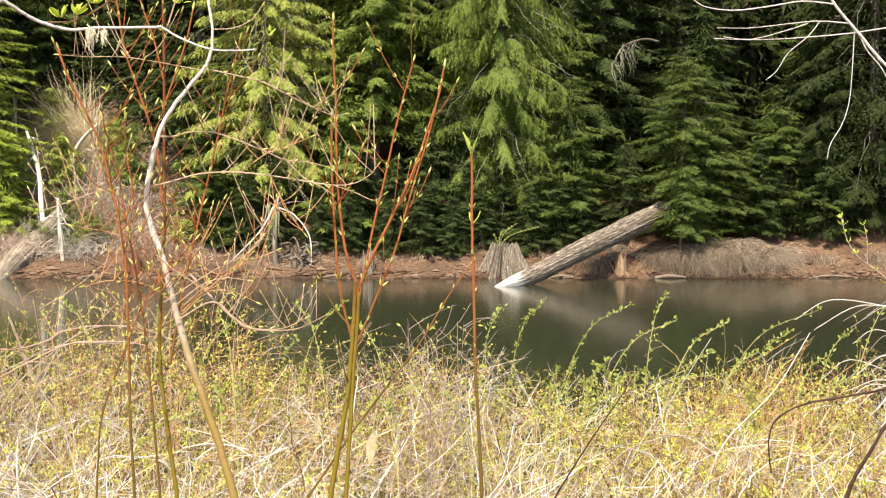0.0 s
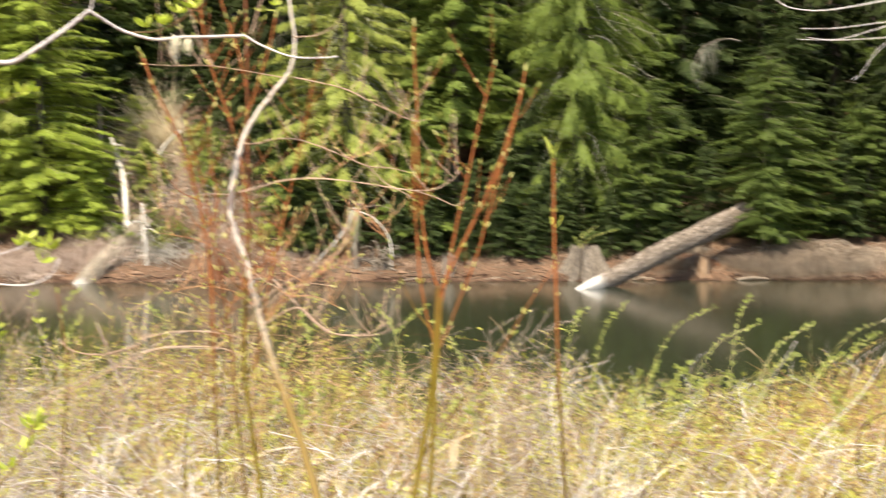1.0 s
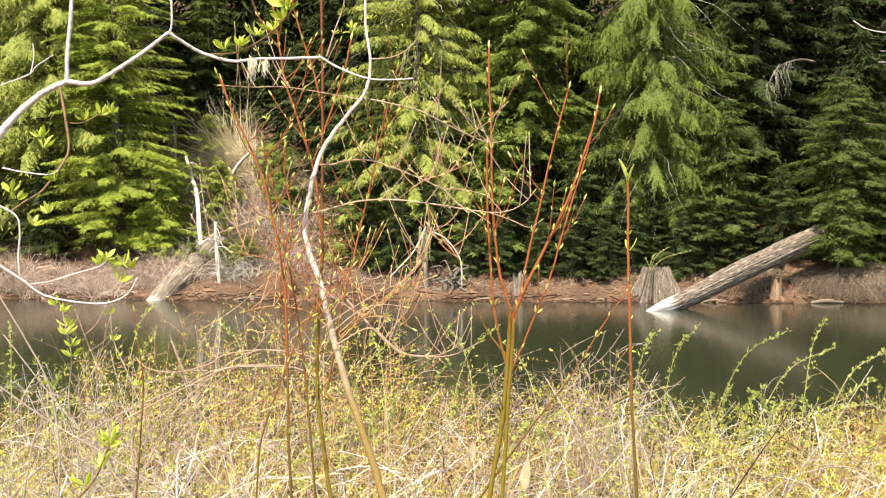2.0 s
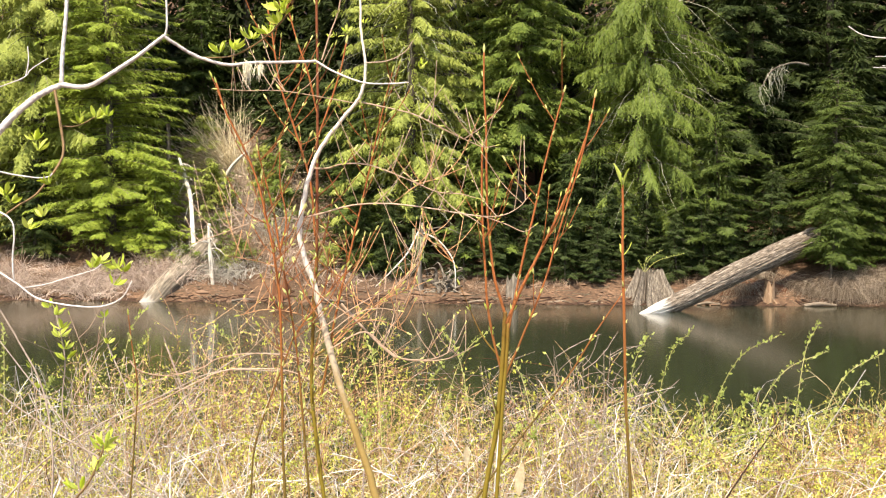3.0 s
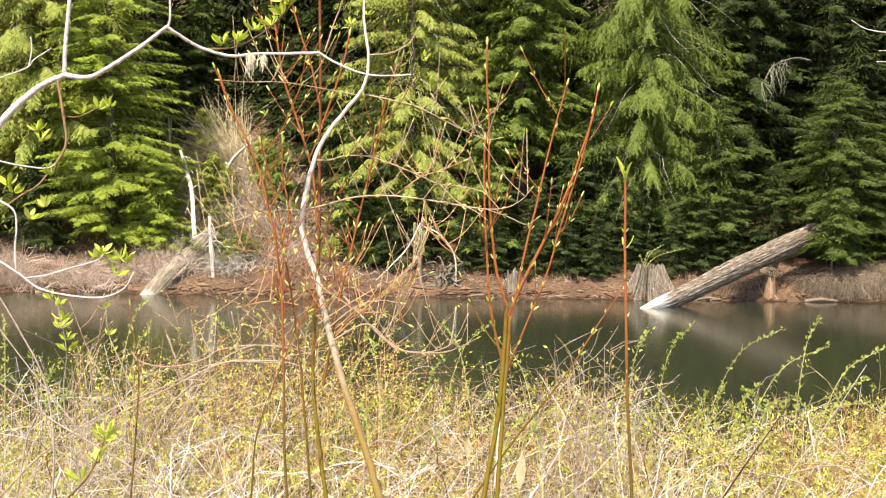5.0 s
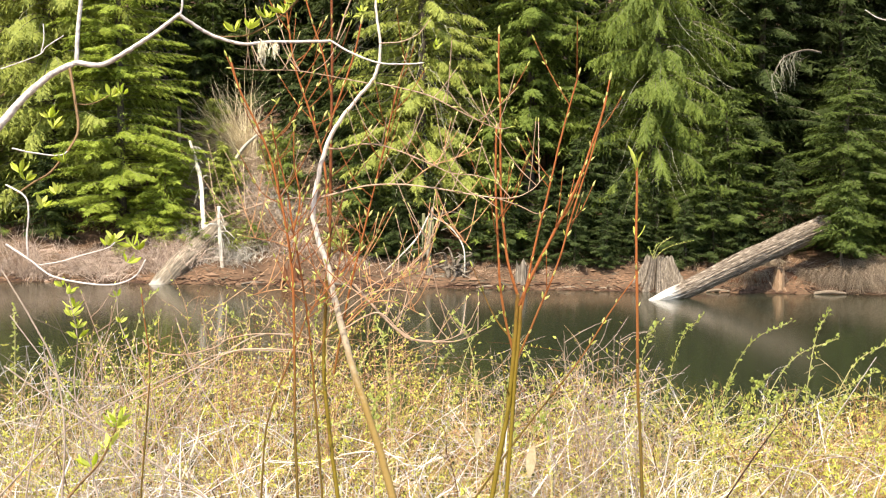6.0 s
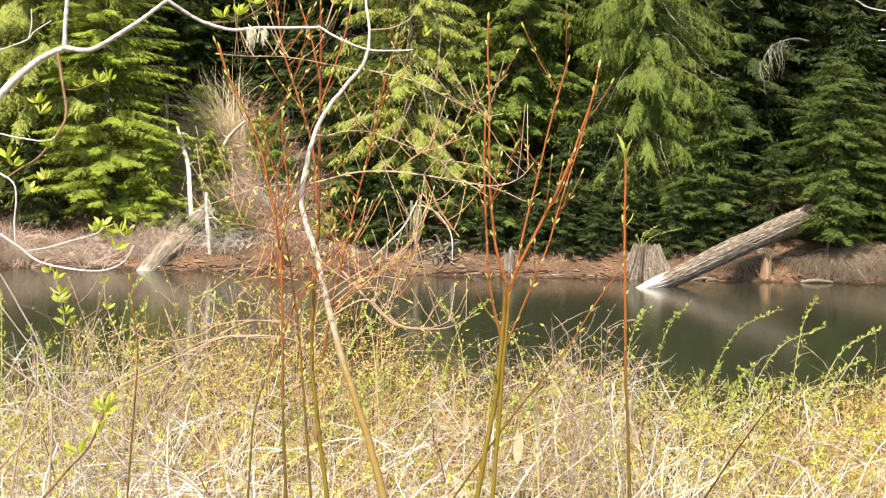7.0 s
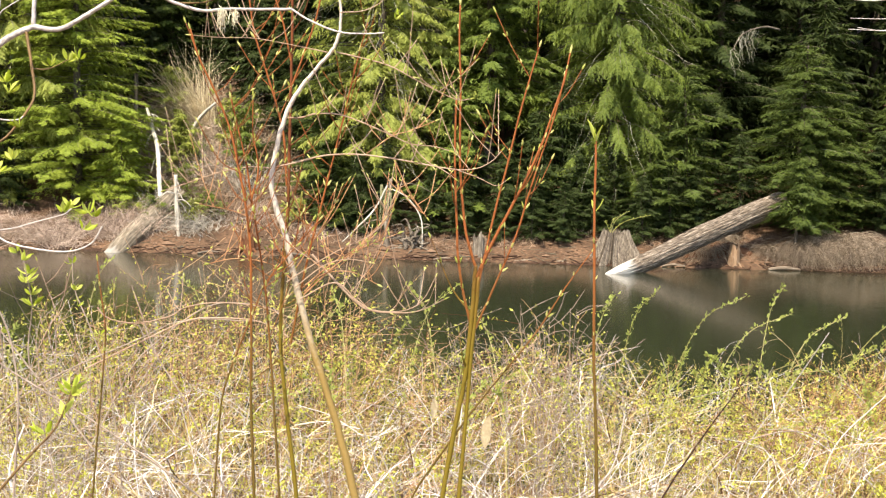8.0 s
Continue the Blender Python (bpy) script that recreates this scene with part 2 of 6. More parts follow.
def water_material():
    m = bpy.data.materials.new("pond_water")
    m.use_nodes = True
    nt = m.node_tree
    bsdf = nt.nodes["Principled BSDF"]
    bsdf.inputs["Base Color"].default_value = (0.026, 0.029, 0.016, 1)
    bsdf.inputs["Roughness"].default_value = 0.12
    bsdf.inputs["IOR"].default_value = 1.33
    co, mp, wave, bp = (nt.nodes.new("ShaderNode" + k) for k in ("TexCoord", "Mapping", "TexNoise", "Bump"))
    mp.inputs["Scale"].default_value = (0.7, 1.6, 1)
    wave.inputs["Scale"].default_value, wave.inputs["Detail"].default_value = 2.2, 3
    bp.inputs["Strength"].default_value, bp.inputs["Distance"].default_value = 0.05, 0.02
    nt.links.new(co.outputs["Object"], mp.inputs[0]), nt.links.new(mp.outputs[0], wave.inputs["Vector"])
    nt.links.new(wave.outputs["Fac"], bp.inputs["Height"]), nt.links.new(bp.outputs[0], bsdf.inputs["Normal"])
    return m


M_WATER = water_material()


# ---- mesh tools ----
def solid(name, verts, faces, material, parent=None, label="", smooth=False):
    """One mesh object from arrays; faces: an (n, 3) or (n, 4) array or a list of them."""
    me = bpy.data.meshes.new(name)
    faces = [np.asarray(f, dtype=np.int32) for f in (faces if isinstance(faces, list) else [faces])]
    flat = np.concatenate([f.ravel() for f in faces])
    sizes = np.concatenate([np.full(len(f), f.shape[1], dtype=np.int32) for f in faces])
    me.vertices.add(len(verts))
    me.vertices.foreach_set("co", np.asarray(verts, dtype=np.float32).ravel())
    me.loops.add(len(flat))
    me.loops.foreach_set("vertex_index", flat)
    me.polygons.add(len(sizes))
    me.polygons.foreach_set("loop_start", np.concatenate([[0], np.cumsum(sizes)[:-1]]).astype(np.int32))
    me.polygons.foreach_set("use_smooth", np.full(len(sizes), smooth))
    me.update(calc_edges=True)
    me.materials.append(material)
    ob = new(name, me)
    ob.parent = parent
    if label:
        ob["label"] = label
    return ob


def unit(v):
    return v / np.maximum(np.linalg.norm(v, axis=-1, keepdims=True), 1e-9)


def tubes(paths, radii, sides=3):
    """Verts and faces of many tubes at once. paths: (n, k, 3); radii: (n, k)."""
    paths, radii = np.asarray(paths, float), np.asarray(radii, float)
    n, k, _ = paths.shape
    way = unit(np.gradient(paths, axis=1))
    lean = np.abs(way).max(axis=1)
    ref = np.where(lean[:, 1:2] < 0.94, [0.0, 1, 0], np.where(lean[:, :1] < 0.94, [1.0, 0, 0], [0, 0, 1.0]))
    u = unit(np.cross(way, ref[:, None]))
    v = np.cross(way, u)
    a = np.arange(sides) * 2 * np.pi / sides
    ring = u[:, :, None] * np.cos(a)[:, None] + v[:, :, None] * np.sin(a)[:, None]
    verts = (paths[:, :, None] + ring * radii[:, :, None, None]).reshape(-1, 3)
    i, j, s = np.meshgrid(np.arange(n), np.arange(k - 1), np.arange(sides), indexing="ij")
    a0, b0 = (i * k + j) * sides + s, (i * k + j) * sides + (s + 1) % sides
    faces = np.stack([a0, b0, b0 + sides, a0 + sides], -1).reshape(-1, 4)
    return verts, faces


def blades(base, way, side, length, width, belly=0.45, sag=0.0):
    """Verts and faces of many small leaf-shaped quads."""
    n = len(base)
    length, width = np.broadcast_to(length, n)[:, None], np.broadcast_to(width, n)[:, None]
    down = np.array([0, 0, -1.0]) * sag * length
    mid = base + way * length * belly
    verts = np.stack([base, mid + side * width / 2, base + way * length + down, mid - side * width / 2], 1).reshape(-1, 3)
    return verts, np.arange(4 * n).reshape(n, 4)


def needles_of(base, way, side, length, width, sag=0.12):
    """Verts and faces of many slender pointed sprigs."""
    n = len(base)
    half = side * width[:, None] / 2
    tip = base + way * length[:, None] - np.array([0, 0, 1.0]) * sag * length[:, None]
    return np.stack([base + half, base - half, tip], 1).reshape(-1, 3), np.arange(3 * n).reshape(n, 3)


def merged(pieces):
    verts, faces, at = [], [], 0
    for v, f in pieces:
        verts.append(v)
        faces.append(f + at)
        at += len(v)
    return np.concatenate(verts), faces


def curve_through(points, steps=5):
    """A smooth line through the points."""
    p = [Vector(q) for q in points]
    p = [p[0] * 2 - p[1], *p, p[-1] * 2 - p[-2]]
    out = []
    for i in range(1, len(p) - 2):
        for s in range(steps):
            t = s / steps
            a, b, c, d = p[i - 1:i + 3]
            out.append(0.5 * ((2 * b) + (c - a) * t + (2 * a - 5 * b + 4 * c - d) * t * t + (3 * b - a - 3 * c + d) * t ** 3))
    out.append(p[-2])
    return np.array([tuple(q) for q in out])


def thing(name, place, label, category, group="", kind=""):
    ob = new(name)
    ob.location = place
    ob.empty_display_size = 0.1
    return tagged(ob, label, category, group, kind)


def wave_noise(x, y, seed=0.0):
    """Cheap smooth unevenness between about -1 and 1."""
    return (np.sin(x * 0.9 + seed) * np.cos(y * 1.1 - seed * 2) + 0.5 * np.sin(x * 2.3 + y * 1.7 + seed * 3) + 0.25 * np.sin(x * 5.1 - y * 4.3 + seed)) / 1.75


def height(x, y):
    """The ground: the near bank, the bed of the pond, the far bank and the hill behind it."""
    x, y = np.asarray(x, float), np.asarray(y, float)
    near = np.interp(y, (-500, 4.5, 8, 11, 14, 20), (0.8, 0.8, 0.45, -0.05, -0.7, -1.2))
    shore = 35.0 + 0.25 * wave_noise(x * 0.6, x * 0.2, 1.3)
    far = np.interp(y - shore, (-9, -2, 0, 0.15, 1.0, 2.2, 4.0, 8.0, 30, 60, 500), (-1.2, -0.4, 0.0, 0.12, 0.42, 0.85, 1.6, 3.4, 14, 24, 30))
    low = np.where(y < 20, near, far)
    side = np.clip((np.abs(x) - 40) / 25, 0, 1)
    side_slope = 0.2 * np.clip(y - 37, 0, 7) * np.exp(-((x + 9.9) / 2.7) ** 2)
    bumps = side_slope + 0.10 * wave_noise(x, y, 0.4) * np.clip((np.abs(y - 23) - 12.3) / 2, 0, 1)
    return low * (1 - side) + np.maximum(low, 1.5) * side + bumps


# ---- ground and water ----
def lines(*stretches):
    return np.unique(np.concatenate([np.linspace(a, b, n) for a, b, n in stretches]).round(3))


gx = lines((-600, -60, 10), (-60, -22, 20), (-22, 20, 120), (20, 60, 20), (60, 600, 10))
gy = lines((-600, 0, 10), (0, 14, 30), (14, 33, 12), (33, 41, 44), (41, 60, 24), (60, 120, 10), (120, 900, 8))
X, Y = np.meshgrid(gx, gy, indexing="ij")
i, j = np.meshgrid(np.arange(len(gx) - 1), np.arange(len(gy) - 1), indexing="ij")
corner = (i * len(gy) + j).ravel()
ground = solid("ground", np.stack([X, Y, height(X, Y)], -1).reshape(-1, 3),
               np.stack([corner, corner + len(gy), corner + len(gy) + 1, corner + 1], -1), M_GROUND, smooth=True)
tagged(ground, "reddish brown forest soil with needles, banks and hillside", "ground", kind="structure")
water = solid("water", [(-58, 9, 0), (58, 9, 0), (58, 36.5, 0), (-58, 36.5, 0)], np.array([[0, 1, 2, 3]]), M_WATER)
tagged(water, "still dark green pond water with blurred reflections", "water", kind="structure")


# ---- conifers ----
def conifer(name, label, x, y, tall, reach, seed, needles, droop=0.25, lift=0.15, hang=0.3, step=0.066, leaf=0.13, fine_to=6.9, grain=1.0,
            clear=0.15, grey=0, trunk_r=0.12, fill=400, even=0.62, fan=0.34, weep=0.0, low=0.75):
    """A tree of trunk, limbs and a crown of flat sprays. hang: how far they droop; weep: how far they hang down in curtains; fan: their spread."""
    up = np.array([0, 0, 1.0])
    r = np.random.default_rng(seed)
    z0 = float(height(x, y))
    tree = thing(name, (x, y, z0), label, "conifer", "conifers on the far bank")
    k = 10
    s = np.linspace(0, 1, k)
    path = np.stack([0.06 * np.sin(s * 5 + seed), 0.05 * np.cos(s * 4 + seed), s * tall - 0.15], -1)[None]
    v, f = tubes(path, (trunk_r * (1 - s) ** 0.8 * (1 + 0.5 * np.exp(-s * 40)) + 0.01)[None], 8)
    solid("trunk", v, f, M_BARK, tree, smooth=True)
    base, way, side, length, width, limb, limb_r = [], [], [], [], [], [], []
    z = clear
    while z < tall * 0.97:
        coarse = grain if z < fine_to else max(grain, 4.0)
        z += step * coarse * r.uniform(0.5, 1.5)
        big = reach * max(0.01, 1 - z / tall) ** 0.7 * r.uniform(even, 1.12) * min(1, low + z * 0.18) + 0.12
        turn = r.uniform(0, 2 * np.pi)
        out = np.array([np.cos(turn), np.sin(turn), 0])
        across = np.array([-out[1], out[0], 0])
        rise, fall = lift * r.uniform(0.4, 1.6), droop * r.uniform(0.7, 1.4)
        t = np.linspace(0, 1, 5)[:, None]
        axis = np.array([0, 0, z]) + out * big * t + up * big * (rise * t - fall * t * t)
        limb.append(axis)
        limb_r.append(0.010 * (1.15 - t[:, 0]) * (0.5 + big / 2))
        n2 = max(4, int(big / (0.075 * coarse)))
        for sgn in (-1, 1):
            s2 = np.clip(np.linspace(0.15, 1, n2) + r.normal(0, 0.03, n2), 0.05, 1)
            l2 = (0.09 + fan * big * (1 - s2) ** 0.8 * np.clip(s2 * 4, 0.4, 1)) * r.uniform(0.6, 1.25, n2)
            if weep:
                l2 = l2 * 0.5 + weep * r.uniform(0.12, 0.5, n2)
            n3 = max(3, int(l2.mean() / (0.042 * coarse)) + 1)
            u = (np.arange(n3) + 0.6) / n3
            d2 = unit(out * 0.75 + sgn * across * r.uniform(0.35, 1.0, n2)[:, None] + up * r.normal(-0.12 - hang * 0.5 - 1.7 * weep, 0.12 + 0.3 * weep, n2)[:, None])
            root = np.array([0, 0, z]) + out * big * s2[:, None] + up * big * (rise * s2 - fall * s2 ** 2)[:, None]
            pos = root[:, None] + d2[:, None] * (u[None] * l2[:, None])[..., None]
            pos[..., 2] -= hang * l2[:, None] * u[None] ** 2
            flat = unit(up * (1.0 - 0.85 * weep) + out * (0.25 + 0.7 * weep) + r.normal(0, 0.28, (n2, 3)))
            across2 = np.repeat(unit(np.cross(flat, d2)), n3, 0)
            m = n2 * n3
            turnout = np.where(np.arange(m) % 2, 1.0, -1.0) * r.uniform(0.35, 1.0, m)
            d = np.repeat(d2, n3, 0) + across2 * turnout[:, None] + r.normal(0, 0.12, (m, 3))
            d[:, 2] -= hang * r.uniform(0.2, 1.2, m)
            d = unit(d)
            base.append(pos.reshape(-1, 3) + r.normal(0, 0.008, (m, 3)))
            way.append(d)
            side.append(unit(np.cross(d, np.repeat(flat, n3, 0) + r.normal(0, 0.3, (m, 3)))))
            length.append(leaf * coarse ** 0.6 * np.tile(1.25 - 0.45 * u, n2) * r.uniform(0.7, 1.3, m))
            width.append(leaf * 0.30 * coarse ** 0.8 * r.uniform(0.7, 1.3, m))
    n = int(fill * min(tall, fine_to) * reach)
    zz = r.uniform(clear, min(tall * 0.95, fine_to + 1), n)
    rad = reach * (1 - zz / tall) ** 0.7 * np.sqrt(r.uniform(0.0, 0.28, n))
    turn = r.uniform(0, 2 * np.pi, n)
    out = np.stack([np.cos(turn), np.sin(turn), np.zeros(n)], -1)
    base.append(out * rad[:, None] + np.stack([0 * zz, 0 * zz, zz - droop * 0.5 * rad], -1))
    d = unit(out + r.normal(0, 0.5, (n, 3)) - np.array([0, 0, 0.3 + hang * 0.5]))
    way.append(d)
    side.append(unit(np.cross(d, unit(np.array([0, 0, 1.0]) + r.normal(0, 0.5, (n, 3))))))
    length.append(leaf * grain ** 0.6 * r.uniform(0.8, 1.5, n))
    width.append(leaf * grain ** 0.8 * r.uniform(0.22, 0.36, n))
    v, f = needles_of(*(np.concatenate(q) for q in (base, way, side, length, width)))
    solid("crown", v, f, needles, tree)
    v, f = tubes(np.array(limb), np.array(limb_r), 3)
    solid("limb_wood", v, f, M_LIMB, tree)["kind"] = "stuff"
    if grey:
        n = grey
        zz, turn, rad = r.uniform(0.4, 7.5, n), r.uniform(0, 2 * np.pi, n), reach * r.uniform(0.5, 0.95, n)
        p0 = np.stack([np.cos(turn) * rad * 0.3, np.sin(turn) * rad * 0.3, zz], -1)
        ln = r.uniform(0.3, 0.9, n)
        t = np.linspace(0, 1, 5)
        dirs = np.stack([np.cos(turn), np.sin(turn), r.normal(-0.2, 0.2, n)], -1)
        paths = p0[:, None] + dirs[:, None] * (t[None] * (rad * 0.7)[:, None])[..., None] + np.array([0, 0, -1]) * (t ** 2)[None, :, None] * ln[:, None, None]
        paths += r.normal(0, 0.04, paths.shape)
        v, f = tubes(paths, np.tile(0.008 * (1.2 - t), (n, 1)), 3)
        solid("lichen_growth", v, f, M_LICHEN, tree, "grey lichen-hung dead twigs")["kind"] = "stuff"
    return tree


conifer("fir_tree", "bright yellow-green fir with dense layered boughs", -12.8, 38.0, 12.5, 2.5, 1, M_FIR_BRIGHT, 0.2, 0.12, 0.25, step=0.027, leaf=0.095, even=0.66, fan=0.22)
conifer("hemlock_tree", "yellow-green hemlock with loose drooping boughs", -15.0, 38.9, 24, 3.4, 2, M_HEMLOCK, 0.35, 0.2, 0.5, grain=1.15, step=0.04, weep=0.35, grey=70)
conifer("hemlock_tree", "pale hemlock hung with lichen and dead twigs", -4.6, 38.4, 22, 2.5, 3, M_HEMLOCK, 0.3, 0.15, 0.45, step=0.042, grey=240, clear=1.0, fan=0.22, weep=0.25)
conifer("fir_tree", "mid-green fir with layered drooping boughs", -1.75, 39.0, 24, 2.6, 4, M_FIR_GREEN, 0.3, 0.16, 0.4, step=0.036, fan=0.22, even=0.45, clear=1.9)
conifer("cedar_tree", "light green cedar with hanging weeping sprays", 1.5, 38.4, 25, 2.7, 5, M_CEDAR, 0.42, 0.2, 0.3, step=0.034, leaf=0.09, grey=130, clear=0.6, fan=0.17, even=0.4, weep=0.8, low=0.55)
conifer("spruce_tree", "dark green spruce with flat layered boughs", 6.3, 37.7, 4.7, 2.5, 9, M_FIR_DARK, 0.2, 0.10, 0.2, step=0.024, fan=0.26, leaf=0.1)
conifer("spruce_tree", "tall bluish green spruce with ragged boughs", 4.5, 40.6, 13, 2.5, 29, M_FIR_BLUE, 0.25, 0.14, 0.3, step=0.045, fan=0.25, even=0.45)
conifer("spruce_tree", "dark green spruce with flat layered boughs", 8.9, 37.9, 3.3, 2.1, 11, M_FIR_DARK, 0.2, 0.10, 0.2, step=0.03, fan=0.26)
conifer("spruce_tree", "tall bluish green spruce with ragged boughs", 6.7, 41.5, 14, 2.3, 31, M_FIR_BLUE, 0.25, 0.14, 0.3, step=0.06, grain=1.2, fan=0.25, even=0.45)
# The next two also wear the needles darkened as forest shade.
conifer("hemlock_tree", "dark hemlock with grey drooping twigs", 11.4, 38.4, 24, 2.9, 12, M_FIR_SHADED, 0.35, 0.12, 0.45, grey=120, grain=1.3, step=0.045)
conifer("spruce_tree", "dark green spruce with flat layered boughs", 14.4, 38.8, 15, 2.6, 13, M_FIR_SHADED, 0.2, 0.10, 0.2, grain=2.0)
conifer("fir_tree", "bright green fir with dense layered boughs", -18.3, 38.8, 15, 2.6, 14, M_FIR_BRIGHT, 0.15, 0.15, 0.25, grain=1.6)
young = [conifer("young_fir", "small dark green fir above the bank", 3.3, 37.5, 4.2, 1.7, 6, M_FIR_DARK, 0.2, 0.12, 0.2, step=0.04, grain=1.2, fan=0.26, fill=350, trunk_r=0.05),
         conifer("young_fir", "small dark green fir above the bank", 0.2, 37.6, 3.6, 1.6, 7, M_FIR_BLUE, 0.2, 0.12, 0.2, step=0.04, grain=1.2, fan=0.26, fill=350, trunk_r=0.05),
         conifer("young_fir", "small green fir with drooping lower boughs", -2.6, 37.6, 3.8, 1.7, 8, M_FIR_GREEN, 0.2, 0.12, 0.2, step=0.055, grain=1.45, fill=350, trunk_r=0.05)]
conifer("low_bush", "small green sapling among the brush", -8.3, 38.9, 2.2, 0.8, 23, M_FIR_GREEN, 0.2, 0.3, 0.3, step=0.05, trunk_r=0.03)
conifer("low_bush", "small green sapling among the brush", -10.9, 40.6, 2.0, 0.9, 24, M_HEMLOCK, 0.3, 0.3, 0.4, step=0.05, trunk_r=0.03)
conifer("low_bush", "low olive evergreen bush on the brushy slope", -9.0, 40.2, 1.5, 0.9, 22, M_HEMLOCK, 0.2, 0.3, 0.3, step=0.05, trunk_r=0.03)
conifer("low_bush", "low olive evergreen bush on the brushy slope", -10.1, 38.7, 1.7, 0.8, 21, M_HEMLOCK, 0.2, 0.3, 0.3, step=0.04, trunk_r=0.03)
for k, (x, y, tall, reach) in enumerate(((-10.2, 36.35, 0.8, 0.5), (-9.25, 36.5, 0.7, 0.45), (-8.85, 36.9, 0.8, 0.5), (-11.1, 36.5, 0.6, 0.4), (-9.75, 37.4, 1.1, 0.6), (-6.6, 36.7, 0.7, 0.45), (-5.7, 36.6, 0.6, 0.4), (-12.2, 36.2, 0.5, 0.35), (-10.0, 39.4, 1.0, 0.7))):
    conifer("low_bush", "low yellow-green leafy bush on the bank", x, y, tall, reach, 400 + k, M_HEMLOCK if k % 2 else M_CEDAR, 0.1, 0.5, 0.1, step=0.028, leaf=0.09, trunk_r=0.02)
conifer("young_fir", "small bright green fir beside the brushy slope", -11.3, 37.4, 2.6, 1.15, 410, M_FIR_BRIGHT, 0.15, 0.12, 0.2, step=0.03, trunk_r=0.04, fan=0.24)
bushy = conifer("young_fir", "small bushy fir beside the leaning log", 5.95, 35.75, 2.4, 1.15, 10, M_FIR_DARK, 0.3, 0.12, 0.25, step=0.035, trunk_r=0.04, clear=0.75)
# Hillside firs: the gloom between them is painted into their needle colour.
far_trees = [conifer("forest_fir", "tall fir in the wood on the hillside, needles coloured as in forest shade", 3.6, 42.5, 20, 3.2, 15, M_FIR_SHADED, 0.25, 0.12, 0.3, 0.14, 0.16, grain=3.3, clear=0.2, fill=90, fine_to=10),
             conifer("forest_fir", "tall green fir in the wood on the hillside", -7.0, 42.6, 21, 3.1, 16, M_FIR_SHADED, 0.3, 0.12, 0.4, 0.14, 0.16, grain=3.3, clear=0.2, fill=90, fine_to=10)]
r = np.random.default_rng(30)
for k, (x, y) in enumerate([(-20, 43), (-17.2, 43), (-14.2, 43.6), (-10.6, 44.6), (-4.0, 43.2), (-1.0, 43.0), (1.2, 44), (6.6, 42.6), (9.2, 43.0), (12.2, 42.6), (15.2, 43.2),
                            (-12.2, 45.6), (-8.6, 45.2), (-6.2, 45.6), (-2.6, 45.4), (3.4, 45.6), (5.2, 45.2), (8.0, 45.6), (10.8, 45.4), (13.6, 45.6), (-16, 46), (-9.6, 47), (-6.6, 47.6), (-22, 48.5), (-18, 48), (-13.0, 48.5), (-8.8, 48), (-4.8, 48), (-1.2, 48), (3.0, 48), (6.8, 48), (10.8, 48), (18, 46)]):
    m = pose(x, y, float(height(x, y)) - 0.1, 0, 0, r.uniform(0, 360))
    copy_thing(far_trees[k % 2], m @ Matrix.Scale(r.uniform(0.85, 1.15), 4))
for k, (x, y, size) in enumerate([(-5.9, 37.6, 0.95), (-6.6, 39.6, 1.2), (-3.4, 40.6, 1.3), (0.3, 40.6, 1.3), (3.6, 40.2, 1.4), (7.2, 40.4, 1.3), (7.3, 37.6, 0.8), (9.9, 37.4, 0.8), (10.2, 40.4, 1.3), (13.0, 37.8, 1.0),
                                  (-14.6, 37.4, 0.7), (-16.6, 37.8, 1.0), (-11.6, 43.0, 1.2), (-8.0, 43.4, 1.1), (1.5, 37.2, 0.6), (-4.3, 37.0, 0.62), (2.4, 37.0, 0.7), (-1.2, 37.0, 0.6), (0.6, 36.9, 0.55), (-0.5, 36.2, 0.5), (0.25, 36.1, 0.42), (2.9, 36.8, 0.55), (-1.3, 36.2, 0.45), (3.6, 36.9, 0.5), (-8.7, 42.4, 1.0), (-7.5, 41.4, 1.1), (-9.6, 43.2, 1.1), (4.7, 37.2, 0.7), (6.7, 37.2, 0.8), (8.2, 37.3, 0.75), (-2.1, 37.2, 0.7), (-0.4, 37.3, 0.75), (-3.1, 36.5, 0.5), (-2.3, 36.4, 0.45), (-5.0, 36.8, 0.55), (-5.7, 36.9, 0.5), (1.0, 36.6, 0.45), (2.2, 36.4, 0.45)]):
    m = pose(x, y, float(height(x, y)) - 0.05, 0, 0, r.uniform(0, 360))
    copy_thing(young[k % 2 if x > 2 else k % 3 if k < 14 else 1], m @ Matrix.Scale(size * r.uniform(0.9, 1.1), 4))


